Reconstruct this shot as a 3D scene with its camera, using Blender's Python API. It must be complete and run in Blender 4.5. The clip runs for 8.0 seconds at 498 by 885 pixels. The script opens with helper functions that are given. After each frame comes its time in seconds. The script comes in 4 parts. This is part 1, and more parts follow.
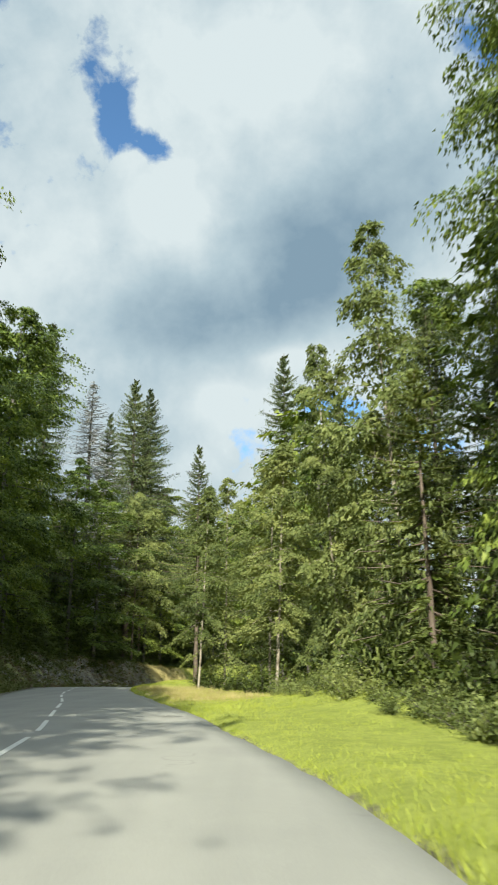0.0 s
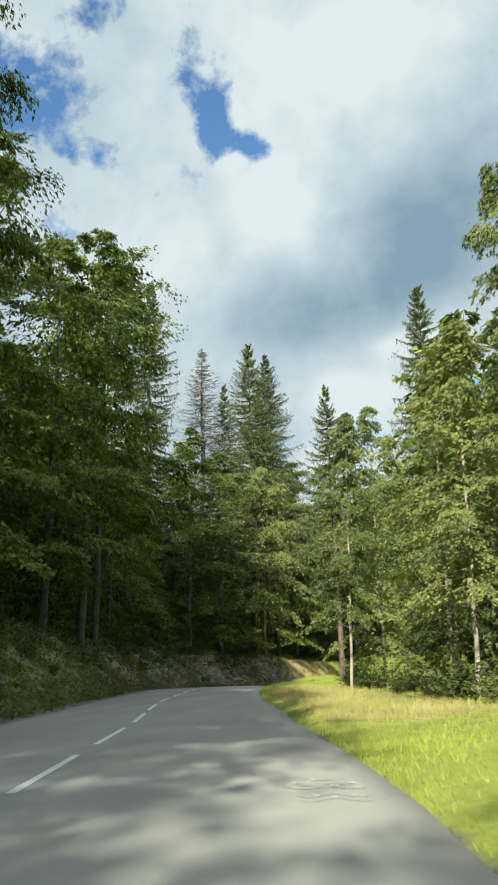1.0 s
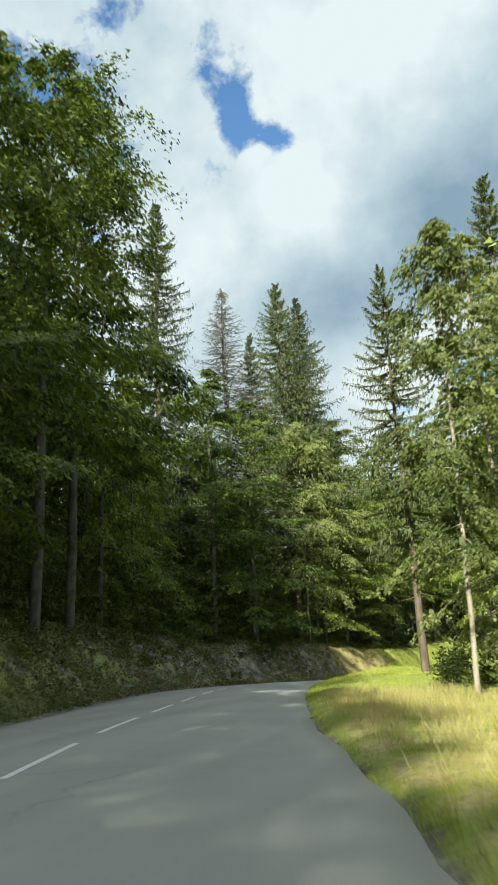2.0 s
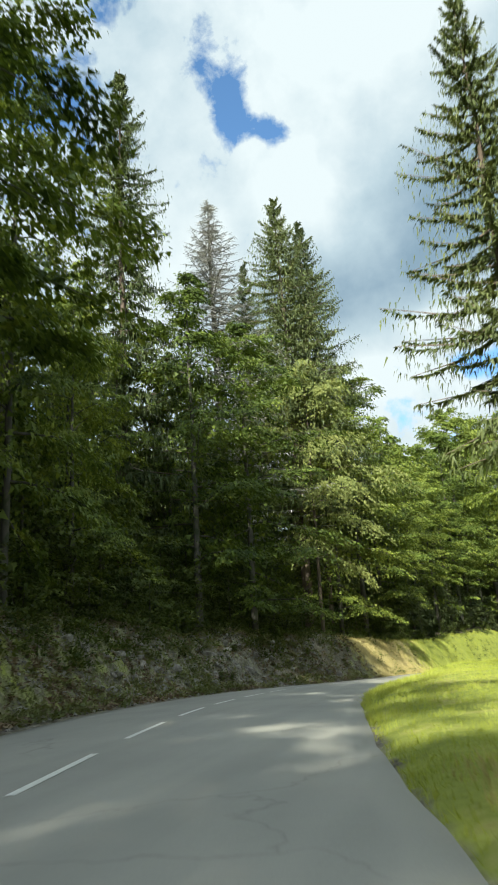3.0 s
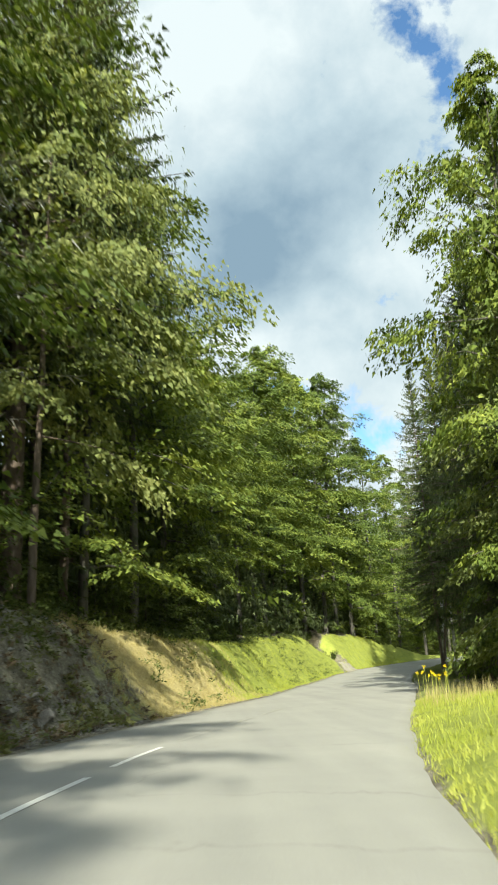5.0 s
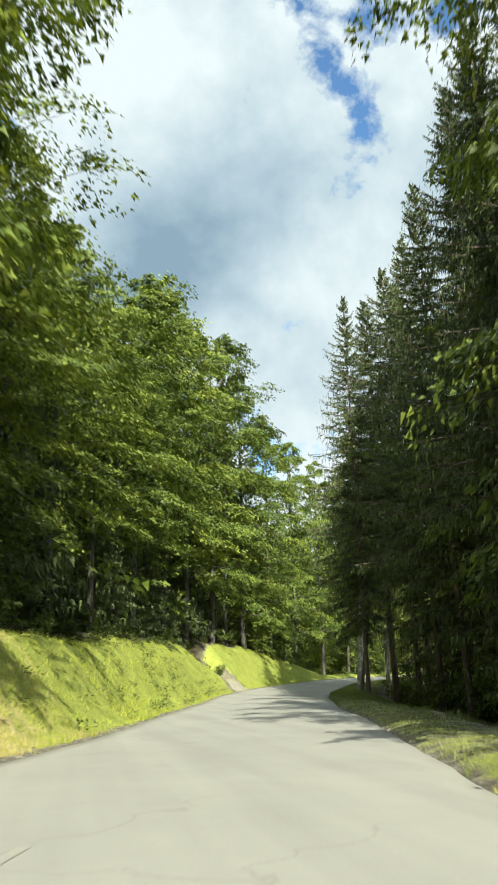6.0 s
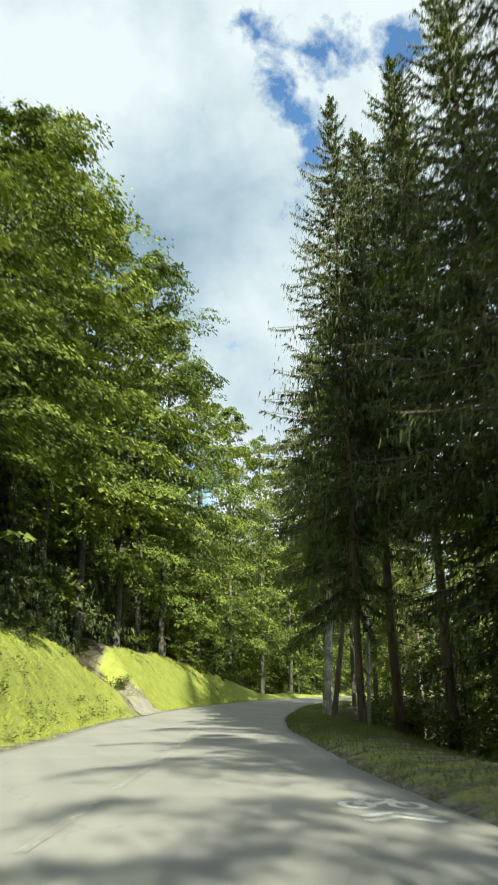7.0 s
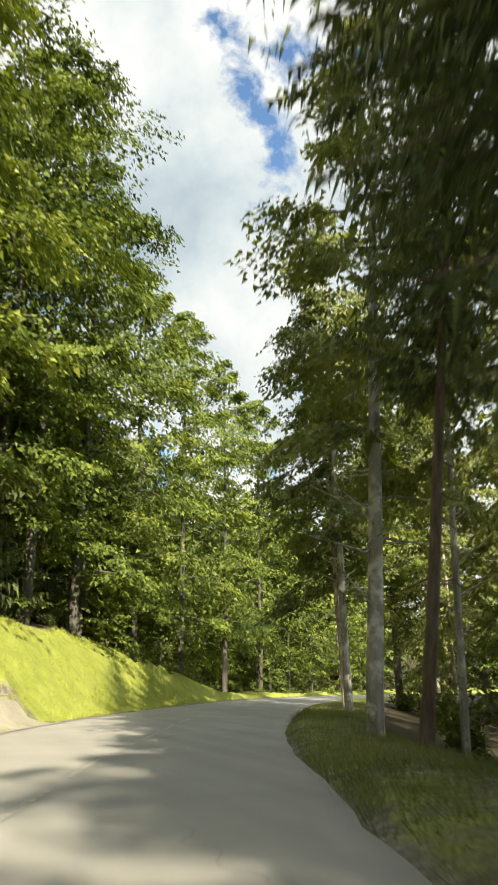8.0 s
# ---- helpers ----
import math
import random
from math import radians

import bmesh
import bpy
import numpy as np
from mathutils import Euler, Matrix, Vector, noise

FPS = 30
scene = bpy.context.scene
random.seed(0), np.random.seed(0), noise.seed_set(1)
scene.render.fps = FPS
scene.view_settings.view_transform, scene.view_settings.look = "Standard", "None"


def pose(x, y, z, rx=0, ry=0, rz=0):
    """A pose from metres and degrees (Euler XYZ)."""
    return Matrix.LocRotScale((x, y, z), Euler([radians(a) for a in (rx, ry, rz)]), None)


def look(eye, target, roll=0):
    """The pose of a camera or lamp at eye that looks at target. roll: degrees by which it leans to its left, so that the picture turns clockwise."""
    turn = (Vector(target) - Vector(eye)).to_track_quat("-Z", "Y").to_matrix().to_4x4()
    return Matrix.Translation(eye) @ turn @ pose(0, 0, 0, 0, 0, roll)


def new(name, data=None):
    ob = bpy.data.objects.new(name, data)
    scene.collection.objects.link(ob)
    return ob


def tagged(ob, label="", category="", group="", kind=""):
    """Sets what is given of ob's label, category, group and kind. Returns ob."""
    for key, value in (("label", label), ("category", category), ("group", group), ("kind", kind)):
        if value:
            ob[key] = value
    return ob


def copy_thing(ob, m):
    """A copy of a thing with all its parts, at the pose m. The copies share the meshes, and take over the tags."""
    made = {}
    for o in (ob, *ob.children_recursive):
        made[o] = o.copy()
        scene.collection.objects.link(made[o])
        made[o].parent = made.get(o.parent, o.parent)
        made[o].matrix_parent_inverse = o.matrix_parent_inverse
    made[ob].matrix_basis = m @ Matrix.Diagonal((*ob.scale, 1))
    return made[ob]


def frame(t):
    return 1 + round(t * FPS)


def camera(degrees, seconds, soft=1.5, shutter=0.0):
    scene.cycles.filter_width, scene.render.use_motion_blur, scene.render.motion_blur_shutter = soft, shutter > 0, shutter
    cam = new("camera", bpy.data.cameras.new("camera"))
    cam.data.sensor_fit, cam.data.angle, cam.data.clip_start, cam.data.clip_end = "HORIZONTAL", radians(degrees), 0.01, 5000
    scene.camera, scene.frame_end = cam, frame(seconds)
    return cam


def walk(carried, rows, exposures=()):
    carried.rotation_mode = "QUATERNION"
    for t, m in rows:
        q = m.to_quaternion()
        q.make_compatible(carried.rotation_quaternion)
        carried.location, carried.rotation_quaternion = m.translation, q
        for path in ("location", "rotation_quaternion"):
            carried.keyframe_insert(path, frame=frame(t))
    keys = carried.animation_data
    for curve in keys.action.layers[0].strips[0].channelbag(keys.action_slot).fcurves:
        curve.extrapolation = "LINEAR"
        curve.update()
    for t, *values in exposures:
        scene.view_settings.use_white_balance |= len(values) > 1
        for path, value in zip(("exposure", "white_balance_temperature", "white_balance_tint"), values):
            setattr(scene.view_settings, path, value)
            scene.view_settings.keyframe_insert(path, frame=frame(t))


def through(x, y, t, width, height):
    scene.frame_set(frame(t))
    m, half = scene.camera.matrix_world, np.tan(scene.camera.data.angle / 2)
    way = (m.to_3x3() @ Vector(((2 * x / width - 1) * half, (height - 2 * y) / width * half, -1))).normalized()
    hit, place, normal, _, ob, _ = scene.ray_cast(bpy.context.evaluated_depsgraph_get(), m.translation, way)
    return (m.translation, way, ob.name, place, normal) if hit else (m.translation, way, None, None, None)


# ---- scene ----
cam = camera(37.7, 8.0, soft=1.75, shutter=0.18)
METRES, EYE, TILT, LEAN, TURN = 146.0, 1.21, 17.7, 0.0, 0.0
ROWS = [
    (0.0, 0.0, 0.0, 0.0, -0.0, 0.0, -0.0),
    (0.5, -0.0033, 0.0415, -0.0129, 6.04, -0.11, 2.56),
    (1.0, -0.0092, 0.0853, -0.0265, 9.6, -0.07, 4.5),
    (1.5, -0.0164, 0.1322, -0.0416, 11.73, -0.15, 5.92),
    (3.0, -0.0508, 0.2833, -0.0886, 12.23, -0.81, 7.56),
    (3.5, -0.0617, 0.3365, -0.1052, 9.44, -0.86, 6.95),
    (4.0, -0.0696, 0.3918, -0.1224, 5.34, -0.91, 5.57),
    (4.5, -0.0734, 0.4483, -0.1415, 0.43, -1.06, 3.7),
    (5.0, -0.0716, 0.5061, -0.1617, -4.49, -1.1, 1.52),
    (6.5, -0.0315, 0.7035, -0.2288, -15.27, 1.33, -4.14),
    (7.0, -0.009, 0.7763, -0.2534, -17.25, 2.11, -5.01),
    (7.5, 0.0163, 0.8527, -0.278, -18.75, 2.37, -5.48),
    (8.0, 0.0436, 0.9297, -0.3031, -20.32, 2.36, -5.69),
]
walk(cam, [(t, pose(0, 0, EYE, TILT, LEAN, TURN) @ pose(METRES * x, METRES * y, METRES * z, 90 + pitch, roll, yaw)) for t, x, y, z, yaw, pitch, roll in ROWS],
     exposures=[(0.0, 0.76, 6250, 1), (1.5, 0.86, 6250, 1), (3.2, 1.02, 6250, 1), (5.0, 1.02, 6300, 1), (6.5, 1.04, 6300, 1), (7.4, 0.98, 6250, 1), (8.0, 1.18, 7050, 8)])

# ---- light: afternoon sun from behind, broken cumulus ----
SUN_EL, SUN_HEAD = 30.0, 5.2          # height, and the heading (degrees right of +y) in which the light travels
sun = new("sun", bpy.data.lights.new("sun", "SUN"))
sun.data.energy, sun.data.angle, sun.data.color = 5.0, radians(0.55), (1.0, 0.91, 0.74)
_h, _e = radians(SUN_HEAD), radians(SUN_EL)
sun.matrix_world = look((0, 0, 60), (math.sin(_h) * math.cos(_e), math.cos(_h) * math.cos(_e), 60 - math.sin(_e)))


def nod(nt, kind):
    return nt.nodes.new(kind)


def maths(nt, op, a, b=None, c=None, clamp=False):
    n = nt.nodes.new("ShaderNodeMath")
    n.operation, n.use_clamp = op, clamp
    for i, v in enumerate((a, b, c)):
        if v is None:
            continue
        if isinstance(v, (int, float)):
            n.inputs[i].default_value = v
        else:
            nt.links.new(v, n.inputs[i])
    return n.outputs[0]


def ramp(nt, fac, stops):
    n = nt.nodes.new("ShaderNodeValToRGB")
    el = n.color_ramp.elements
    while len(el) < len(stops):
        el.new(0.5)
    for e, (p, c) in zip(el, stops):
        e.position, e.color = p, (*c, 1)
    nt.links.new(fac, n.inputs[0])
    return n.outputs[0]


def mix(nt, fac, a, b, blend="MIX"):
    n = nt.nodes.new("ShaderNodeMix")
    n.data_type, n.blend_type = "RGBA", blend
    for i, v in ((0, fac), (6, a), (7, b)):
        if isinstance(v, (int, float)):
            n.inputs[i].default_value = v
        elif isinstance(v, tuple):
            n.inputs[i].default_value = (*v, 1)
        else:
            nt.links.new(v, n.inputs[i])
    return n.outputs[2]


def fbm(nt, vec, scale, detail=6.0, rough=0.55, distort=0.0):
    n = nt.nodes.new("ShaderNodeTexNoise")
    n.inputs["Scale"].default_value, n.inputs["Detail"].default_value = scale, detail
    n.inputs["Roughness"].default_value, n.inputs["Distortion"].default_value = rough, distort
    if vec is not None:
        nt.links.new(vec, n.inputs["Vector"])
    return n.outputs[0]


def build_sky():
    w = bpy.data.worlds.new("sky")
    scene.world = w
    w.use_nodes = True
    nt = w.node_tree
    nt.nodes.clear()
    out = nod(nt, "ShaderNodeOutputWorld")
    bg = nod(nt, "ShaderNodeBackground")
    nt.links.new(bg.outputs[0], out.inputs[0])
    sky = nod(nt, "ShaderNodeTexSky")
    sky.sky_type, sky.sun_disc = "NISHITA", False
    sky.sun_elevation, sky.sun_rotation = radians(SUN_EL), radians(180 + SUN_HEAD)
    sky.air_density, sky.dust_density, sky.ozone_density = 1.0, 0.8, 1.0
    tc = nod(nt, "ShaderNodeTexCoord")
    sep = nod(nt, "ShaderNodeSeparateXYZ")
    nt.links.new(tc.outputs["Generated"], sep.inputs[0])
    X, Y, Z = sep.outputs
    # azimuth (degrees right of +y) and height of each direction
    az = maths(nt, "MULTIPLY", maths(nt, "ARCTAN2", X, Y), 57.29578)
    el = maths(nt, "MULTIPLY", maths(nt, "ARCSINE", Z), 57.29578)
    n1 = fbm(nt, tc.outputs["Generated"], 6.0, 8, 0.55, 0.1)
    n2 = fbm(nt, tc.outputs["Generated"], 19.0, 9, 0.6, 0.15)
    wob = maths(nt, "ADD", maths(nt, "MULTIPLY", maths(nt, "SUBTRACT", n1, 0.5), 1.3), maths(nt, "MULTIPLY", maths(nt, "SUBTRACT", n2, 0.5), 2.2))

    def blob(a, e, ra, re, amount):
        u = maths(nt, "DIVIDE", maths(nt, "SUBTRACT", az, a), ra)
        v = maths(nt, "DIVIDE", maths(nt, "SUBTRACT", el, e), re)
        d2 = maths(nt, "ADD", maths(nt, "MULTIPLY", u, u), maths(nt, "MULTIPLY", v, v))
        return maths(nt, "MULTIPLY", maths(nt, "POWER", 2.71828, maths(nt, "MULTIPLY", d2, -1.0)), amount)

    def total(first, blobs):
        acc = first
        for b in blobs:
            acc = maths(nt, "ADD", acc, blob(*b))
        return acc

    cover = total(maths(nt, "ADD", wob, 0.86), SKY_GAPS)
    cover = maths(nt, "MULTIPLY", maths(nt, "SUBTRACT", cover, 0.16), 2.6, clamp=True)
    soft = maths(nt, "MULTIPLY", maths(nt, "SUBTRACT", fbm(nt, tc.outputs["Generated"], 4.5, 5, 0.5, 0.2), 0.5), -1.5)
    billow = maths(nt, "MULTIPLY", maths(nt, "SUBTRACT", n2, 0.5), -0.55)
    shade = total(maths(nt, "ADD", maths(nt, "ADD", soft, billow), 0.22), SKY_BASES)
    shade = maths(nt, "ADD", shade, 0.0, clamp=True)
    cloud = ramp(nt, shade, [(0.0, CLOUD_LIT), (0.45, CLOUD_MID), (1.0, CLOUD_BASE)])
    blue = mix(nt, 1.0, sky.outputs[0], (SKY_BLUE[0], SKY_BLUE[1], SKY_BLUE[2]), "MULTIPLY")
    # the side of the sky where the sun stands is brighter
    dot = nod(nt, "ShaderNodeVectorMath")
    dot.operation = "DOT_PRODUCT"
    nt.links.new(tc.outputs["Generated"], dot.inputs[0])
    dot.inputs[1].default_value = (-math.sin(_h) * math.cos(_e), -math.cos(_h) * math.cos(_e), math.sin(_e))
    near = maths(nt, "POWER", maths(nt, "MAXIMUM", dot.outputs["Value"], 0.0), 2.0)
    gain = maths(nt, "ADD", maths(nt, "MULTIPLY", near, 1.0), 1.0)
    cloud = mix(nt, 1.0, cloud, gain, "MULTIPLY")
    nt.links.new(mix(nt, cover, blue, cloud), bg.inputs[0])
    bg.inputs[1].default_value = 1.0


# gaps (minus) and thick parts (plus) of the cloud deck: azimuth, height, their radii in degrees, amount
SKY_GAPS = [(-12.5, 41, 2.4, 3.0, -1.1), (-8.8, 39.5, 2.0, 1.3, -0.8), (-15, 45, 1.6, 2.2, -0.6), (-31, 41.5, 4.4, 3.4, -1.05), (-25, 47, 2.6, 2.6, -0.8), (-24.5, 38.5, 3.0, 1.4, -0.45), (-15, 49.5, 3, 1.4, -0.4),
            (-0.7, 18.4, 2.2, 1.2, -0.5), (6.3, 20.3, 3.2, 1.3, -0.8), (17.5, 48.6, 3.2, 2.2, -0.62), (21.3, 45, 2.7, 2.6, -0.68), (24.3, 41.6, 2.0, 2.8, -0.8), (26.5, 46.5, 3.4, 2.6, -0.5), (33, 47, 3.2, 2.6, -0.8), (18, 17.5, 4, 2.2, -0.5),
            (-4, 36, 7, 4, 0.4), (3, 44, 9, 4, 0.5), (5, 31, 9, 5, 0.5), (29.5, 42.5, 2, 2, 0.4)]
SKY_BASES = [(5, 32.5, 7, 4.2, 0.5), (-3, 27, 8, 2.6, 0.6), (6, 29, 8, 3.2, 0.42), (11, 34, 7, 4.0, 0.36), (-7.4, 35.5, 4, 3, -0.4), (2, 45, 8, 3, -0.4), (-2, 21, 3, 1.4, -0.4), (3.2, 24.3, 3, 0.9, -0.35)]
CLOUD_LIT, CLOUD_MID, CLOUD_BASE = (0.455, 0.475, 0.49), (0.295, 0.345, 0.385), (0.150, 0.205, 0.262)
SKY_BLUE = (0.088, 0.110, 0.128)
build_sky()


# ---- materials ----
def material(name, rough=0.8):
    m = bpy.data.materials.new(name)
    m.use_nodes = True
    nt = m.node_tree
    b = nt.nodes["Principled BSDF"]
    b.inputs["Roughness"].default_value = rough
    b.inputs["Specular IOR Level"].default_value = 0.25
    return m, nt, b


def coords(nt, kind="Object"):
    return nod(nt, "ShaderNodeTexCoord").outputs[kind]


def world_pos(nt):
    return nod(nt, "ShaderNodeNewGeometry").outputs["Position"]


def bump(nt, b, height, strength, dist=0.02):
    n = nod(nt, "ShaderNodeBump")
    n.inputs["Strength"].default_value, n.inputs["Distance"].default_value = strength, dist
    nt.links.new(height, n.inputs["Height"])
    nt.links.new(n.outputs[0], b.inputs["Normal"])


def leaf_material(name, dark, mid, light, through=0.35, glow=(1.35, 1.25, 0.45)):
    """Foliage: colour varies leaf by leaf and tree by tree; some light shines through."""
    m, nt, b = material(name, 0.55)
    isl = nod(nt, "ShaderNodeNewGeometry").outputs["Random Per Island"]
    rnd = nod(nt, "ShaderNodeObjectInfo").outputs["Random"]
    n = fbm(nt, world_pos(nt), 0.5, 3, 0.6)
    f = maths(nt, "ADD", maths(nt, "MULTIPLY", isl, 0.34), maths(nt, "ADD", maths(nt, "MULTIPLY", rnd, 0.28), maths(nt, "MULTIPLY_ADD", n, 1.1, -0.26)))
    col = ramp(nt, f, [(0.25, dark), (0.6, mid), (1.0, light)])
    nt.links.new(col, b.inputs["Base Color"])
    tr = nod(nt, "ShaderNodeBsdfTranslucent")
    nt.links.new(mix(nt, 1.0, col, glow, "MULTIPLY"), tr.inputs[0])
    ms = nod(nt, "ShaderNodeMixShader")
    ms.inputs[0].default_value = through
    nt.links.new(b.outputs[0], ms.inputs[1])
    nt.links.new(tr.outputs[0], ms.inputs[2])
    nt.links.new(ms.outputs[0], nt.nodes["Material Output"].inputs[0])
    return m


def bark_material(name, dark, light, scale=6.0, patches=None):
    m, nt, b = material(name, 0.9)
    mp = nod(nt, "ShaderNodeMapping")
    mp.inputs["Scale"].default_value = (1, 1, 0.22)
    nt.links.new(coords(nt), mp.inputs[0])
    n = fbm(nt, mp.outputs[0], scale, 6, 0.7)
    col = ramp(nt, n, [(0.3, dark), (0.7, light)])
    if patches:
        p = fbm(nt, coords(nt), 1.7, 4, 0.6)
        col = mix(nt, ramp(nt, p, [(0.5, (0, 0, 0)), (0.6, (1, 1, 1))]), col, patches)
    nt.links.new(col, b.inputs["Base Color"])
    bump(nt, b, n, 0.6, 0.03)
    return m


LEAF_BEECH = leaf_material("beech_leaves", (0.030, 0.052, 0.012), (0.128, 0.180, 0.036), (0.33, 0.38, 0.078), 0.28)
# the birches' own pale green; on other plants it stands in for sunlight
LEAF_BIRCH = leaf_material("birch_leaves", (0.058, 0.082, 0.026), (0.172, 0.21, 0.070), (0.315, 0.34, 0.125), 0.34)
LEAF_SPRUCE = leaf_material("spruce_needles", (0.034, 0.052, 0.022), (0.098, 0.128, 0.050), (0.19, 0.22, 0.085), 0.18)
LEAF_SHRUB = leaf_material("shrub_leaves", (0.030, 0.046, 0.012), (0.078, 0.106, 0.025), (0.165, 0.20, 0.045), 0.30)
LEAF_WEED = leaf_material("weeds", (0.06, 0.085, 0.028), (0.14, 0.165, 0.065), (0.24, 0.24, 0.12), 0.3)
LEAF_LITTER = leaf_material("leaf_litter", (0.10, 0.070, 0.045), (0.22, 0.165, 0.11), (0.36, 0.29, 0.21), 0.1)
LEAF_DEAD = leaf_material("dead_twigs", (0.21, 0.205, 0.20), (0.38, 0.375, 0.37), (0.52, 0.515, 0.51), 0.05)
GRASS_GREEN = leaf_material("grass_green", (0.20, 0.257, 0.045), (0.355, 0.405, 0.07), (0.49, 0.505, 0.12), 0.34, (1.2, 1.15, 0.5))
# darker copy of the green grass, with the trees' shade put into its colour
GRASS_SHADED = leaf_material("shaded_grass", (0.10, 0.125, 0.042), (0.20, 0.235, 0.08), (0.33, 0.34, 0.15), 0.3, (1.1, 1.05, 0.6))
GRASS_DRY = leaf_material("grass_dry", (0.30, 0.26, 0.10), (0.48, 0.42, 0.19), (0.64, 0.57, 0.31), 0.3, (1.1, 1.0, 0.6))
FLOWER = leaf_material("flower_yellow", (0.55, 0.45, 0.02), (0.65, 0.55, 0.02), (0.7, 0.6, 0.05), 0.2)
BARK_SPRUCE = bark_material("spruce_bark", (0.07, 0.05, 0.04), (0.20, 0.16, 0.13))
BARK_BEECH = bark_material("beech_bark", (0.055, 0.05, 0.043), (0.145, 0.134, 0.12), 4.0, (0.055, 0.066, 0.038))
BARK_GREY = bark_material("lichen_bark", (0.12, 0.11, 0.095), (0.42, 0.41, 0.37), 5.0, (0.55, 0.55, 0.50))
BARK_BIRCH = bark_material("birch_bark", (0.20, 0.17, 0.13), (0.50, 0.45, 0.37), 3.0, (0.13, 0.11, 0.08))


def asphalt_material():
    m, nt, b = material("asphalt", 0.85)
    p = world_pos(nt)
    fine = fbm(nt, p, 60.0, 3, 0.7)
    big = fbm(nt, p, 0.35, 4, 0.6)
    mp = nod(nt, "ShaderNodeMapping")
    mp.inputs["Scale"].default_value = (1.2, 0.06, 1)
    mp.inputs["Rotation"].default_value = (0, 0, radians(-6))
    nt.links.new(p, mp.inputs[0])
    track = fbm(nt, mp.outputs[0], 1.0, 3, 0.5)
    f = maths(nt, "ADD", maths(nt, "MULTIPLY", fine, 0.35), maths(nt, "ADD", maths(nt, "MULTIPLY", big, 0.35), maths(nt, "MULTIPLY", track, 0.4)))
    col = ramp(nt, f, [(0.3, (0.262, 0.262, 0.248)), (0.75, (0.418, 0.41, 0.375))])
    bend = nod(nt, "ShaderNodeVectorMath")
    bend.operation = "MULTIPLY_ADD"
    warp = nod(nt, "ShaderNodeTexNoise")
    warp.inputs["Scale"].default_value, warp.inputs["Detail"].default_value = 1.1, 5
    nt.links.new(p, warp.inputs["Vector"])
    nt.links.new(warp.outputs["Color"], bend.inputs[0])
    bend.inputs[1].default_value = (1.6, 1.6, 0)
    nt.links.new(p, bend.inputs[2])
    cells = nod(nt, "ShaderNodeTexVoronoi")
    cells.feature = "DISTANCE_TO_EDGE"
    cells.inputs["Scale"].default_value = 0.22
    nt.links.new(bend.outputs[0], cells.inputs["Vector"])
    crack = ramp(nt, cells.outputs["Distance"], [(0.0, (1, 1, 1)), (0.0045, (0.25, 0.25, 0.25)), (0.009, (0, 0, 0))])
    where = ramp(nt, fbm(nt, p, 0.16, 3, 0.5), [(0.48, (0, 0, 0)), (0.58, (1, 1, 1))])
    col = mix(nt, maths(nt, "MULTIPLY", maths(nt, "MULTIPLY", crack, where), 0.28), col, (0.11, 0.105, 0.095))
    nt.links.new(col, b.inputs["Base Color"])
    bump(nt, b, fine, 0.35, 0.01)
    return m


ASPHALT = asphalt_material()


def paint_material(name, worn):
    m, nt, b = material(name, 0.6)
    n = fbm(nt, world_pos(nt), 9.0, 5, 0.7)
    nt.links.new(ramp(nt, n, [(worn, (0.365, 0.358, 0.322)), (worn + 0.14, (0.80, 0.80, 0.77))]), b.inputs["Base Color"])
    return m


PAINT_OLD, PAINT_SIGN = paint_material("old_road_paint", 0.55), paint_material("bicycle_sign_paint", 0.16)
PAINT, PAINT_WORN = paint_material("road_paint", 0.27), paint_material("worn_road_paint", 0.62)


def ground_material():
    """Soil, grass and dead leaves, mixed by the zone layer of the ground mesh (red grass, green straw, blue forest floor)."""
    m, nt, b = material("ground", 0.95)
    p = world_pos(nt)
    za = nod(nt, "ShaderNodeAttribute")
    za.attribute_name = "zone"
    sep = nod(nt, "ShaderNodeSeparateColor")
    nt.links.new(za.outputs["Color"], sep.inputs[0])
    fine = fbm(nt, p, 9.0, 6, 0.7)
    mid = fbm(nt, p, 1.3, 5, 0.6)
    grass = ramp(nt, maths(nt, "ADD", maths(nt, "MULTIPLY", fine, 0.5), maths(nt, "MULTIPLY", mid, 0.5)), [(0.35, (0.21, 0.255, 0.05)), (0.65, (0.385, 0.42, 0.09))])
    straw = ramp(nt, fine, [(0.35, (0.33, 0.27, 0.11)), (0.65, (0.58, 0.50, 0.25))])
    soil = ramp(nt, maths(nt, "ADD", maths(nt, "MULTIPLY", fine, 0.6), maths(nt, "MULTIPLY", mid, 0.4)), [(0.36, (0.070, 0.064, 0.046)), (0.5, (0.21, 0.192, 0.15)), (0.64, (0.44, 0.42, 0.365))])
    litter = ramp(nt, fine, [(0.35, (0.030, 0.028, 0.017)), (0.7, (0.085, 0.072, 0.042))])
    wob = maths(nt, "MULTIPLY", maths(nt, "SUBTRACT", mid, 0.5), 1.2)

    def edge(s):
        return maths(nt, "MULTIPLY", maths(nt, "SUBTRACT", maths(nt, "ADD", s, wob), 0.35), 3.0, clamp=True)

    c = mix(nt, edge(sep.outputs[0]), soil, grass)
    c = mix(nt, edge(sep.outputs[1]), c, straw)
    c = mix(nt, edge(sep.outputs[2]), c, litter)
    nt.links.new(c, b.inputs["Base Color"])
    bump(nt, b, fine, 0.8, 0.08)
    return m


GROUND = ground_material()


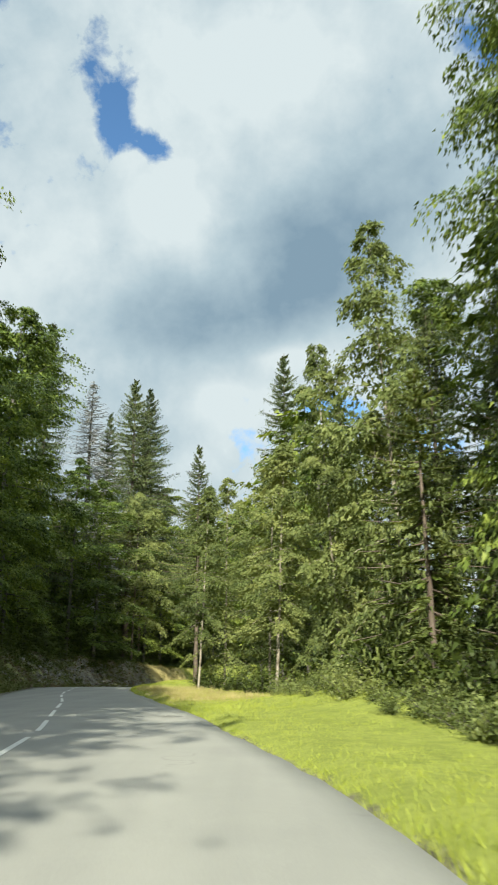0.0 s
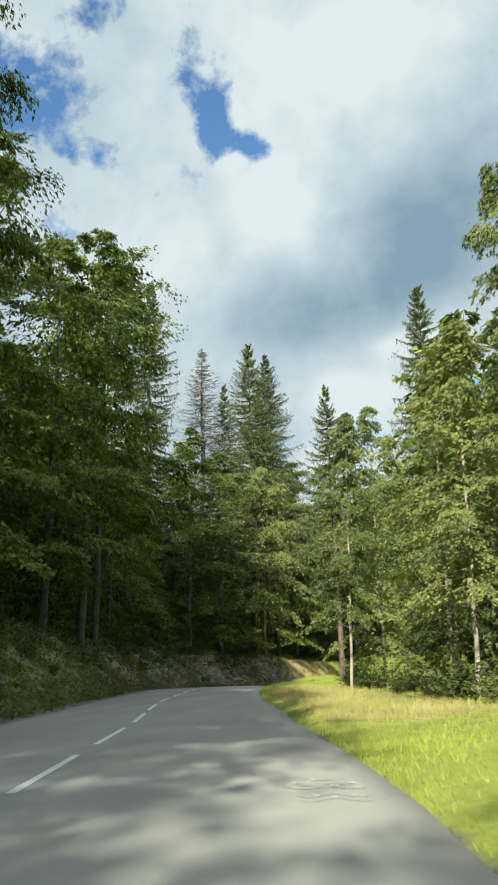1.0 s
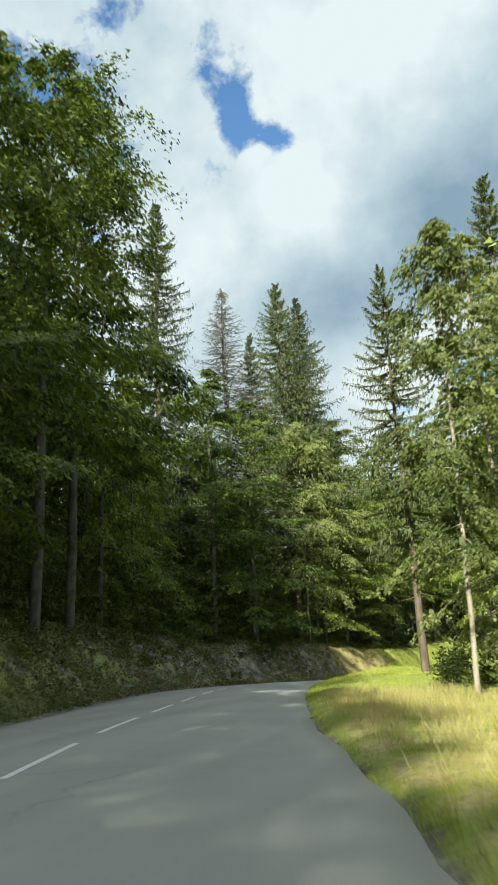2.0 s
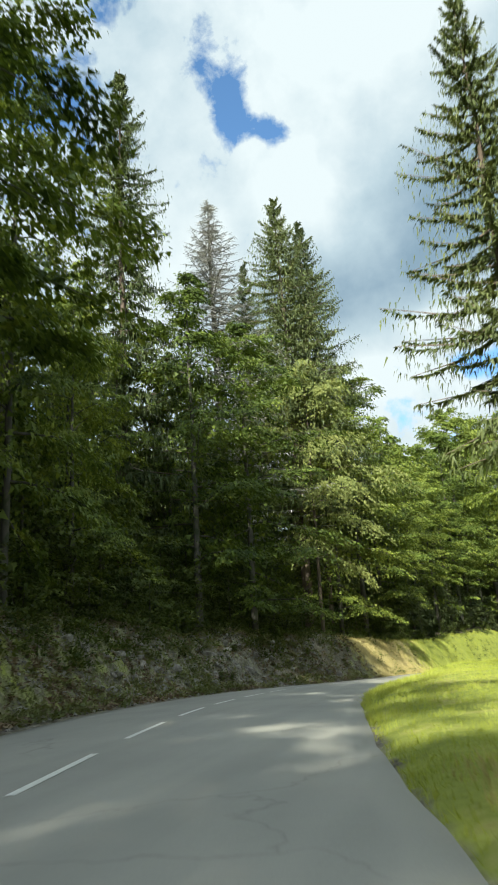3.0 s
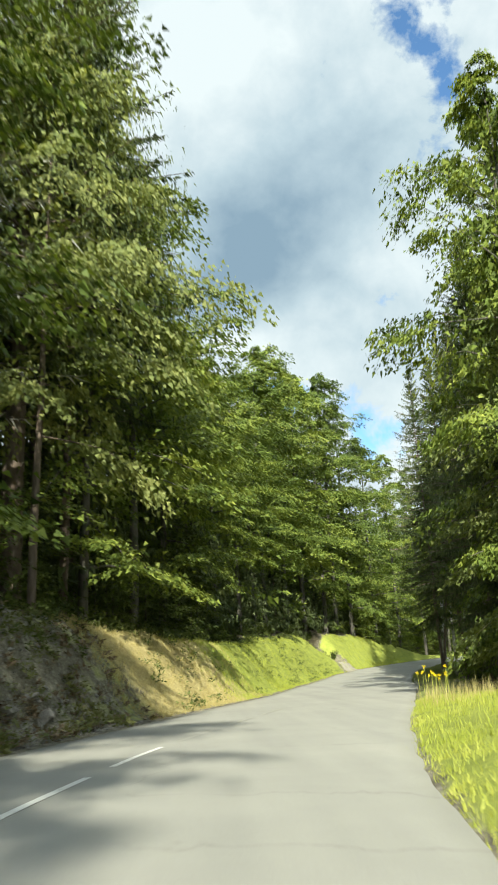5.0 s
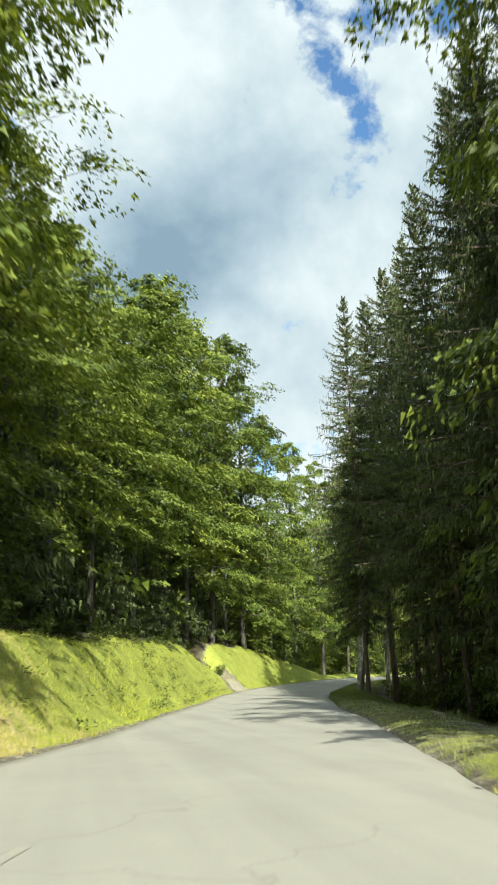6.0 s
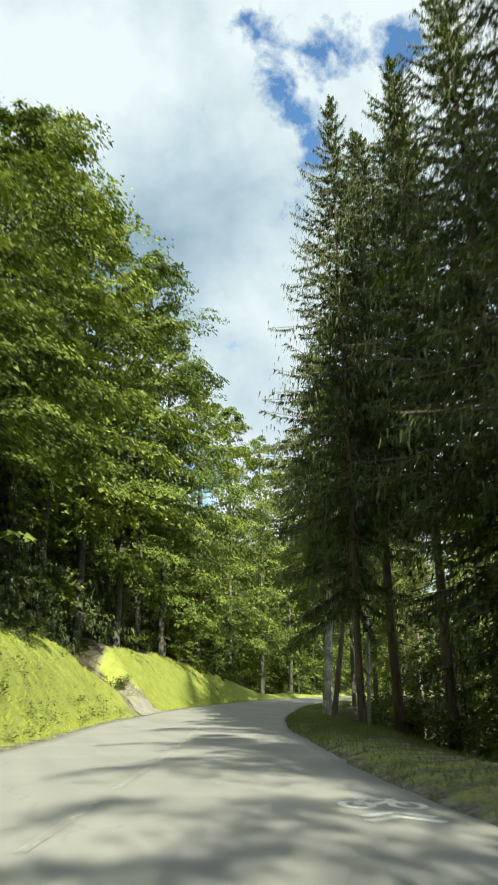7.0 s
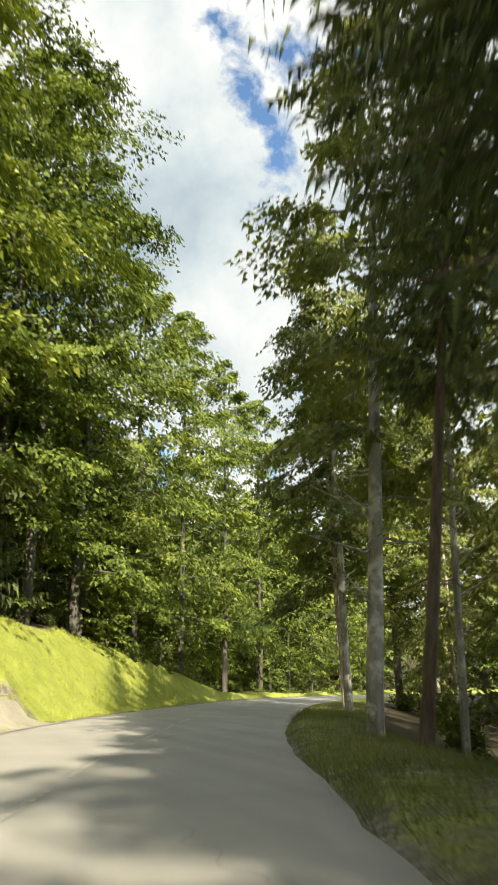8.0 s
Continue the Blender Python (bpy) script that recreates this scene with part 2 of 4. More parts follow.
def rock_material():
    m, nt, b = material("rock", 0.9)
    n = fbm(nt, world_pos(nt), 7.0, 6, 0.7)
    col = ramp(nt, n, [(0.3, (0.13, 0.12, 0.11)), (0.7, (0.40, 0.38, 0.35))])
    nt.links.new(col, b.inputs["Base Color"])
    bump(nt, b, n, 0.7, 0.05)
    return m


ROCK = rock_material()

# ---- the plan: road edges as x over y, and its height ----
RIGHT = [(-80, 6.0), (-30, 3.6), (0, 1.7), (8.8, 0.95), (16, -0.4), (23.5, -1.8), (32.5, -3.9), (42.3, -6.3), (50.7, -7.9), (60, -9.2), (68.4, -9.9), (73, -9.8), (78, -9.3),
         (84.8, -8.3), (95.5, -5.6), (107.8, -1.9), (123, 2.7), (128, 3.85), (131.5, 4.65), (138, 6.55), (143, 8.15), (148.5, 9.8), (152, 11.0), (157, 12.85), (166, 16.4), (173, 20.0), (187, 27.2), (200, 36), (212, 50), (222, 72), (230, 110), (236, 160), (260, 400)]
LEFT = [(-80, -1.4), (-30, -3.6), (0, -5.6), (15, -8.0), (30, -10.9), (40.5, -12.9), (47.4, -14.2), (58, -16.2), (66, -17.2), (74, -17.3), (80, -16.7), (88, -15.2), (98, -12.9), (107, -10.3),
        (119, -6.6), (129, -4.0), (146, 0.8), (158, 4.0), (172, 9.2), (184, 15.3), (198, 23.6), (212, 33), (224, 46), (233, 66), (240, 104), (246, 160), (270, 400)]
HEIGHT = [(-80, -0.6), (0, 0.0), (13, 0.08), (28, 0.14), (43, 0.26), (60, 0.30), (78, 0.03), (97, -0.44), (119, -0.76), (143, -0.89), (165, -0.85), (200, -0.4), (240, 0.0), (400, 1.0)]


def smooth_table(rows):
    ys = np.arange(-80, 281, 1.0)
    xs = np.interp(ys, [r[0] for r in rows], [r[1] for r in rows])
    k = np.hanning(13)
    pad = np.concatenate([xs[0] - (xs[1] - xs[0]) * np.arange(12, 0, -1), xs, xs[-1] + (xs[-1] - xs[-2]) * np.arange(1, 13)])
    return ys, np.convolve(pad, k / k.sum(), "same")[12:-12]


YS, XR = smooth_table(RIGHT)
_, XL = smooth_table(LEFT)
_, ZR = smooth_table(HEIGHT)


def road_x(y, side):
    return np.interp(y, YS, XR if side > 0 else XL)


def road_z(y):
    return np.interp(y, YS, ZR)


def slant(y):
    return np.cos(np.arctan(np.interp(y, YS, np.gradient((XR + XL) / 2, YS))))


def offsets(x, y):
    """Metres past the right edge and past the left edge (negative: on the road's side)."""
    c = slant(y)
    return (x - road_x(y, 1)) * c, (road_x(y, -1) - x) * c


def lattice(i, j, seed):
    h = np.sin(i * 127.1 + j * 311.7 + seed * 74.7) * 43758.5453
    return 2 * (h - np.floor(h)) - 1


def bumps(x, y, s, seed=0.0):
    """Smooth random bumps between -1 and 1, about 2.4 s from one to the next."""
    x, y = np.asarray(x, float) / (2.4 * s), np.asarray(y, float) / (2.4 * s)
    x, y = 0.8 * x - 0.6 * y, 0.6 * x + 0.8 * y
    i, j = np.floor(x), np.floor(y)
    u, v = x - i, y - j
    u, v = u * u * (3 - 2 * u), v * v * (3 - 2 * v)
    top = lattice(i, j, seed) * (1 - u) + lattice(i + 1, j, seed) * u
    low = lattice(i, j + 1, seed) * (1 - u) + lattice(i + 1, j + 1, seed) * u
    return top * (1 - v) + low * v


# bank height, verge and slopes along the way
BANK = [(-80, 2.5), (0, 2.4), (40, 2.6), (70, 3.2), (85, 3.2), (95, 3.1), (103, 3.1), (110, 3.0), (120, 3.0), (130, 3.2), (150, 3.8), (165, 4.1), (168.5, 0.9), (173.5, 0.9), (177, 4.4), (192, 4.2), (200, 3.4), (206, 1.0), (214, 0.4), (280, 0.3)]
VERGE_R = [(-80, 6), (0, 3.4), (10, 3.7), (16, 4.4), (22, 5.6), (30, 5.0), (36, 3.0), (45, 4.0), (55, 8.0), (70, 11), (85, 9), (100, 5), (108, 2.6), (130, 2.4), (150, 2.0), (165, 2.2), (180, 4), (280, 5)]


def bank(y):
    return np.interp(y, [r[0] for r in BANK], [r[1] for r in BANK])


def verge(y):
    return np.interp(y, [r[0] for r in VERGE_R], [r[1] for r in VERGE_R])


def step(a, b, v):
    t = np.clip((v - a) / (b - a), 0, 1)
    return t * t * (3 - 2 * t)


def bank_relief(x, y):
    """Hollows, ledges and clods of the left bank, roughest where it was cut into stony earth."""
    rough = np.interp(y, [30, 52, 98, 108], [0.55, 1.0, 1.0, 0.45])
    ledge = np.abs(bumps(x, y, 1.1, 5.0)) + 0.6 * np.abs(bumps(x, y, 0.45, 6.0))
    return 0.26 * bumps(x, y, 1.6) + rough * (0.34 * (0.5 - ledge) + 0.17 * bumps(x, y, 0.3, 3.0) + 0.09 * bumps(x, y, 0.16, 8.0))


def ground_z(x, y):
    x, y = np.asarray(x, float), np.asarray(y, float)
    dr, dl = offsets(x, y)
    z = road_z(y)
    # left: ditch lip, bank, wooded hill
    h = bank(y)
    left = h * step(0.5, 0.5 + np.interp(y, [80, 97, 112, 135], [1.25, 1.0, 1.0, 1.05]) * h, dl) + np.clip(dl - 4.5, 0, 30) * 0.32 + bank_relief(x, y) * step(0.5, 1.6, dl)
    # right: verge, then falling wood
    v = verge(y)
    fall = np.interp(y, [0, 60, 95, 110, 160, 200], [0.02, 0.03, 0.05, 0.22, 0.25, 0.1])
    mound = np.interp(y, [50, 64, 72, 88, 98, 106], [0, 0.25, 0.5, 0.6, 0.3, 0.0])
    right = 0.12 * step(0.1, 0.8, dr) + mound * step(0.3, 3.0, dr) - np.clip(dr - v, 0, 45) * fall + 0.10 * bumps(x, y, 1.7, 2.0) * step(0.8, 3, dr)
    right = right + 0.95 * np.exp(-(((x - 5.0) / 3.2) ** 2 + ((y - 26) / 6.5) ** 2)) * step(1.5, 4.0, dr)
    z = z + np.where(dl > 0, left, 0) + np.where(dr > 0, right, 0)
    inside = np.maximum(dr, dl)
    return z - 0.20 * (1 - step(-0.3, 0.25, inside))


# ---- mesh helpers ----
def mesh(name, verts, faces, mat, smooth=False):
    me = bpy.data.meshes.new(name)
    me.from_pydata(np.asarray(verts).tolist(), [], faces if isinstance(faces, list) else np.asarray(faces).tolist())
    me.materials.append(mat)
    if smooth:
        me.polygons.foreach_set("use_smooth", np.ones(len(me.polygons), dtype=bool))
    me.update()
    return me


def part(name, me, parent, label=""):
    ob = new(name, me)
    ob.parent = parent
    return tagged(ob, label)


class Soup:
    """Gathers leaves and tubes into one mesh."""

    def __init__(self):
        self.v, self.t, self.q, self.n = [], [], [], 0

    def leaves(self, p, d, s, length, width):
        """Three-cornered leaf sprays at p along d, with side vector s."""
        p, d, s = (np.asarray(a, float) for a in (p, d, s))
        length, width = np.broadcast_to(length, len(p))[:, None], np.broadcast_to(width, len(p))[:, None]
        v = np.stack([p - s * width / 2, p + s * width / 2, p + d * length], 1).reshape(-1, 3)
        self.t.append(np.arange(len(v)).reshape(-1, 3) + self.n)
        self.v.append(v)
        self.n += len(v)

    def tube(self, pts, radii, sides=6):
        pts = np.asarray(pts, float)
        t = np.gradient(pts, axis=0)
        t /= np.linalg.norm(t, axis=1)[:, None] + 1e-9
        ref = np.array([0.0, 0.0, 1.0]) if abs(t[0][2]) < 0.8 else np.array([1.0, 0.0, 0.0])
        u = np.cross(t, ref)
        u /= np.linalg.norm(u, axis=1)[:, None] + 1e-9
        w = np.cross(t, u)
        a = np.arange(sides) * 2 * np.pi / sides
        ring = pts[:, None] + (u[:, None] * np.cos(a)[None, :, None] + w[:, None] * np.sin(a)[None, :, None]) * np.asarray(radii)[:, None, None]
        i, j = np.meshgrid(np.arange(len(pts) - 1), np.arange(sides), indexing="ij")
        k = (j + 1) % sides
        self.q.append(np.stack([i * sides + j, i * sides + k, (i + 1) * sides + k, (i + 1) * sides + j], -1).reshape(-1, 4) + self.n)
        self.v.append(ring.reshape(-1, 3))
        self.n += len(pts) * sides

    def mesh(self, name, mat, smooth=False):
        f = [r for b in self.t + self.q for r in b.tolist()]
        return mesh(name, np.concatenate(self.v), f, mat, smooth)


def unit(v):
    return v / (np.linalg.norm(v, axis=-1, keepdims=True) + 1e-9)


def tree_thing(name, trunk, crown, label, category, group, parts=("trunk", "crown")):
    ob = tagged(new(name), label, category, group)
    ob.empty_display_size = 0.5
    part(parts[0], trunk, ob)
    part(parts[1], crown, ob)
    return ob


def spruce(seed, h, reach, gap=0.5, bare=0.1, per=84, dead=False, wooden=True, size=1.0, top=0.8, fat=0.24, thick=0.0085, bark=None, droop=1.0, curtain=0.8, leaf=None):
    """A spruce: tapered trunk, whorls of drooping branches with hanging sprays."""
    r = np.random.default_rng(seed)
    wood, needles = Soup(), Soup()
    zs = np.linspace(-1.2, h, 14)
    bend = np.cumsum(r.normal(0, 0.03, (14, 2)), 0)
    path = np.column_stack([bend, zs])
    base_r = h * thick + 0.03
    wood.tube(path, np.maximum(base_r * (1 - np.clip(zs, 0, h) / h) ** 0.9, 0.012) * np.where(zs < 0.4, 1.25, 1), 10)
    z = h * bare * 0.45
    while z < h * 0.99:
        q = z / h
        stub = q < bare
        full = reach * min(1.0, (1 - q) ** top * 1.12) * min(1.0, 0.5 + max(0, q - bare) * 3.5)
        n = int(r.integers(4, 7)) if q < 0.92 else 4
        if stub:
            n = 3
        cx, cy = np.interp(z, zs, path[:, 0]), np.interp(z, zs, path[:, 1])
        a0 = r.uniform(0, 6.28)
        for i in range(n):
            if dead and r.random() < 0.2:
                continue
            az = a0 + i * 6.283 / n + r.normal(0, 0.25)
            ln = (full * r.uniform(0.5, 1.22) + 0.1) if not stub else r.uniform(0.5, 2.2)
            e0 = np.interp(q, [0, 0.5, 0.85, 1], [-0.35, -0.12, 0.25, 0.95]) + r.normal(0, 0.1)
            u = np.linspace(0, 1, 7)
            out = ln * u * math.cos(e0)
            zz = z + ln * (math.sin(e0) * u - 0.26 * u * u * (1 - q) + 0.2 * u ** 4) + r.uniform(-0.3, 0.3)
            line = np.column_stack([cx + out * math.cos(az), cy + out * math.sin(az), zz])
            if wooden or stub:
                wood.tube(line[[0, 3, 6]], np.array([0.03, 0.018, 0.006]) * (0.6 + ln / 4), 3)
            if stub and not dead:
                continue
            k = max(6, int(per * (0.35 + 0.65 * ln / max(reach, 0.1))))
            fw = np.array([math.cos(az), math.sin(az), 0])
            sd = np.array([-math.sin(az), math.cos(az), 0])
            down = np.array([0, 0, -1.0])
            if dead:
                k = k // 2
            uu = np.sort(r.uniform(0.12, 1.0, k))
            p = np.column_stack([np.interp(uu, u, line[:, j]) for j in range(3)])
            sg = np.where(np.arange(k) % 2, 1, -1) * r.uniform(0.3, 1.6, k)
            sag = droop * np.where(r.random(k) < 0.5, r.uniform(0.9, 2.6, k), r.uniform(0.0, 0.5, k)) * (1.2 - q)
            d = unit(fw * 0.75 + sd * sg[:, None] + down * sag[:, None])
            s = unit(np.cross(d, r.normal(0, 0.6, (k, 3)) + [0, 0, 1.0]))
            L = size * (0.40 + 0.42 * (1 - q)) * r.uniform(0.6, 1.35, k) * (1.15 - 0.55 * uu)
            needles.leaves(p, d, s, L, L * (0.12 if dead else fat))
            if not dead:
                # twigs that hang from the branch like a curtain
                c = int(k * curtain)
                uc = r.uniform(0.25, 1.0, c)
                p = np.column_stack([np.interp(uc, u, line[:, j]) for j in range(3)]) + sd * r.normal(0, 0.17 * ln, c)[:, None] - np.array([0, 0, 1]) * r.uniform(0, 0.16, c)[:, None]
                d = unit(np.column_stack([r.normal(0, 0.22, c), r.normal(0, 0.22, c), -np.ones(c)]) + fw * 0.15)
                s = unit(np.cross(d, r.normal(0, 1, (c, 3))))
                L = size * (0.35 + 0.4 * (1 - q)) * r.uniform(0.5, 1.4, c)
                needles.leaves(p, d, s, L, L * fat * 0.5)
        z += gap * r.uniform(0.7, 1.25) * (0.72 + 0.45 * (1 - q)) * (2.2 if stub else 1)
    return wood.mesh("spruce_trunk", bark or (BARK_BEECH if dead else BARK_SPRUCE), True), needles.mesh("spruce_crown", LEAF_DEAD if dead else leaf or LEAF_SPRUCE)


def broadleaf(seed, h, reach, low=0.2, limbs=34, subs=13, per=54, leaf=0.18, hang=0.17, flat=0.9, mats=None, tr=None, fill=1900, peak=1.3, fat=0.68, core=0.36, sides=5, twigs=True, stubs=0):
    """A broad-leaved tree: bent trunk, limbs, and leaves in loose layered sprays along the twigs, thicker foliage inside."""
    bark, green = mats or (BARK_BEECH, LEAF_BEECH)
    r = np.random.default_rng(seed)
    wood, leaves = Soup(), Soup()
    n = 12
    zs = np.linspace(-0.9, h * 0.97, n)
    bend = np.cumsum(r.normal(0, 0.014 * h / 10, (n, 2)), 0)
    path = np.column_stack([bend, zs])
    base_r = tr or (h * 0.009 + 0.03)
    wood.tube(path, np.maximum(base_r * (1 - np.clip(zs, 0, h) / h) ** 0.8, 0.012), 9)
    for i in range(stubs):
        # bare dead twigs below the crown
        z, az, ln = h * r.uniform(0.1, low), r.uniform(0, 6.28), r.uniform(0.5, 1.7)
        c = np.array([np.interp(z, zs, path[:, 0]), np.interp(z, zs, path[:, 1]), z])
        u = np.linspace(0, 1, 4)[:, None]
        wood.tube(c + np.array([math.cos(az), math.sin(az), r.uniform(-0.1, 0.6)]) * ln * u + r.normal(0, 0.07, (4, 3)) * u, [0.03, 0.022, 0.014, 0.005], 4)
    lobes = r.uniform(0.72, 1.2, (4, 8))
    lobes[:, -1] = lobes[:, 0]
    for i in range(limbs):
        q = min(0.985, low + (1 - low) * ((i + r.uniform(0, 1)) / limbs) ** 0.95)
        az = i * 2.4 + r.normal(0, 0.4)
        v = (q - low) / (1 - low)
        env = (0.62 + 0.38 * v / 0.35) if v < 0.35 else max(0.06, 1 - ((v - 0.35) / 0.65) ** (1.0 + peak))
        ln = reach * env * np.interp(az % 6.283, np.linspace(0, 6.283, 8), lobes[int(v * 3.99)]) * r.uniform(0.75, 1.12) + 0.25
        e0 = np.interp(q, [low, 0.6, 1], [-0.02, 0.42, 1.15]) + r.normal(0, 0.2)
        u = np.linspace(0, 1, 6)
        o = ln * u * math.cos(e0)
        start = np.array([np.interp(q * h, zs, path[:, 0]), np.interp(q * h, zs, path[:, 1]), q * h * 0.97])
        line = start + np.column_stack([o * math.cos(az), o * math.sin(az), ln * (math.sin(e0) * u - (0.3 + hang * 0.5) * u * u * (1 - 0.5 * q))])
        line[1:] += r.normal(0, 0.04 * ln / 3, (5, 3))
        line[:, 2] = np.maximum(line[:, 2], 0.25)
        if twigs or i % 4 == 0:
            wood.tube(line[[0, 1, 3, 5]], np.array([0.5, 0.36, 0.2, 0.05]) * base_r * 0.6 * (1.15 - q * 0.8), sides)
        for j in range(subs):
            uj = r.uniform(0.2, 1.0) ** 0.8
            b = np.array([np.interp(uj, u, line[:, c]) for c in range(3)])
            a2 = az + r.choice([-1, 1]) * r.uniform(0.15, 1.35)
            l2 = ln * r.uniform(0.2, 0.42) * (1.15 - 0.5 * uj) + 0.4
            d2 = unit(np.array([math.cos(a2), math.sin(a2), r.normal(-0.02, 0.08) - hang * r.uniform(0.5, 1.5)]))
            k = max(5, int(per * r.uniform(0.7, 1.2) * min(1.0, 0.3 + ln / (0.6 * reach))))
            t = r.uniform(0.05, 1.0, k)
            side = np.array([-d2[1], d2[0], 0])
            p = b + d2 * (l2 * t)[:, None] + side * (r.normal(0, 0.22, k) * l2)[:, None] + r.normal(0, 0.05, (k, 3)) + np.array([0, 0, -1]) * (hang * l2 * t * t)[:, None]
            p[:, 2] = np.maximum(p[:, 2], 0.1)
            d = unit(d2 * 0.7 + side * r.normal(0, 0.8, k)[:, None] + np.array([0, 0, -1]) * (r.uniform(0, 0.6, k) + hang)[:, None])
            nrm = unit(np.array([0.35 * math.cos(az), 0.35 * math.sin(az), 1.0]) * flat + r.normal(0, 0.42, (k, 3)))
            s = unit(np.cross(d, nrm))
            L = leaf * r.uniform(0.6, 1.4, k)
            leaves.leaves(p, d, s, L, L * fat)
        k = max(2, int(fill / limbs * min(1.8, ln / (0.7 * reach))))
        t = r.uniform(0.03, 0.6, k)
        p = np.column_stack([np.interp(t, u, line[:, c]) for c in range(3)]) + np.clip(r.normal(0, 0.08 * ln + 0.08, (k, 3)), -0.2 * ln, 0.2 * ln) * [1, 1, 0.8]
        p[:, 2] = np.maximum(p[:, 2], 0.3)
        d = unit(r.normal(0, 1, (k, 3)) + [0, 0, -0.3])
        s = unit(np.cross(d, r.normal(0, 1, (k, 3))))
        L = core * r.uniform(0.5, 1.15, k) * (1.1 - 0.7 * t) * min(1.0, 0.35 + ln / reach)
        leaves.leaves(p, d, s, L, L * 0.75)
    return wood.mesh("tree_trunk", bark, True), leaves.mesh("tree_crown", green)


def shrub(seed, h, reach, stems=9, per=72, leaf=0.14, mat=None):
    r = np.random.default_rng(seed)
    wood, leaves = Soup(), Soup()
    for i in range(stems):
        az, ln = r.uniform(0, 6.28), h * r.uniform(0.6, 1.1)
        lean = r.uniform(0.1, 1.0) * reach
        u = np.linspace(0, 1, 5)
        line = np.column_stack([lean * u * math.cos(az) * (0.3 + 0.7 * u), lean * u * math.sin(az) * (0.3 + 0.7 * u), -0.25 + ln * (u - 0.18 * u * u)])
        wood.tube(line, 0.02 * (1.1 - u), 4)
        k = per
        t = r.uniform(0.1, 1, k)
        p = np.column_stack([np.interp(t, u, line[:, c]) for c in range(3)]) + r.normal(0, 0.15 * h / 1.5, (k, 3))
        p[:, 2] = np.maximum(p[:, 2], 0.0)
        d = unit(r.normal(0, 1, (k, 3)) + [0, 0, -0.1])
        s = unit(np.cross(d, unit(r.normal(0, 0.5, (k, 3)) + [0, 0, 1])))
        L = leaf * r.uniform(0.6, 1.5, k)
        leaves.leaves(p, d, s, L, L * 0.65)
    return wood.mesh("shrub_stems", BARK_BEECH), leaves.mesh("shrub_leaves", mat or LEAF_SHRUB)


# ---- ground and road ----
def build_ground():
    far = np.concatenate([np.arange(6.5, 12, 0.6), np.arange(12.5, 30, 2.0), np.arange(34, 120, 9.0), [160, 300, 700, 1800]])
    left = np.concatenate([np.arange(0, 6.3, 0.24), far])[::-1]
    right = np.concatenate([np.arange(0, 6.3, 0.36), far])
    ys = np.concatenate([[-1800, -600, -250, -120], np.arange(-80, -4, 3.0), np.arange(-4, 46, 0.8), np.arange(46, 180, 0.42), np.arange(180, 235, 1.0), np.arange(235, 280, 3), [300, 350, 450, 800, 2200]])
    lean = np.maximum(slant(ys), 0.45)[:, None]
    xl, xr = road_x(ys, -1)[:, None], road_x(ys, 1)[:, None]
    across = np.array([0.04, 0.12, 0.5, 0.88, 0.96])[None]
    gx = np.concatenate([xl - left[None] / lean, xl + (xr - xl) * across, xr + right[None] / lean], 1)
    gy = np.repeat(ys[:, None], gx.shape[1], 1)
    gz = ground_z(gx, gy)
    ny, nx = gx.shape
    v = np.column_stack([gx.ravel(), gy.ravel(), gz.ravel()])
    i = np.arange(ny - 1)[:, None] * nx + np.arange(nx - 1)[None]
    f = np.stack([i, i + 1, i + nx + 1, i + nx], -1).reshape(-1, 4)
    me = mesh("ground", v, f, GROUND, True)
    dr, dl = offsets(gx, gy)
    vg = verge(gy)
    grass = np.clip(step(-0.2, 0.4, dr) * (1 - step(vg - 1.0, vg + 1.5, dr)), 0, 1)
    grass = grass * np.interp(gy, [102, 110, 185, 200], [1.0, 0.5, 0.5, 1.0])
    lb = np.interp(gy, [-80, 30, 62, 72, 95, 108, 118, 280], [0.48, 0.48, 0.48, 0.36, 0.14, 0.6, 1.0, 1.0])
    grass = grass + lb * step(0.2, 0.8, dl) * (1 - step(4.0, 6.0, dl))
    straw = np.interp(gy, [24, 30, 44, 52, 60, 70, 76], [0, 0.55, 0.5, 0.2, 0.36, 0.36, 0]) * step(-0.2, 0.4, dr) * (1 - step(3, 5, dr))
    straw = straw + np.interp(gy, [102, 106, 115, 121], [0, 0.9, 0.75, 0]) * step(0.2, 0.8, dl) * (1 - step(3.2, 4.2, dl))
    track = np.interp(gy, [166.5, 168.5, 173.5, 175.5], [0, 1, 1, 0]) * step(0.0, 0.3, dl)
    grass, straw = grass * (1 - track), straw * (1 - track)
    far = np.interp(gy, [92, 100, 118, 130], [4.2, 3.4, 3.4, 4.2])
    floor = np.clip(step(vg - 0.5, vg + 1.5, dr) + step(far, far + 2.0, dl), 0, 1)
    att = me.color_attributes.new("zone", "FLOAT_COLOR", "POINT")
    att.data.foreach_set("color", np.column_stack([grass.ravel(), straw.ravel(), floor.ravel(), np.ones(grass.size)]).ravel())
    return tagged(new("ground", me), "grassy verges, earth bank and leaf-covered forest floor", "ground", kind="structure")


build_ground()


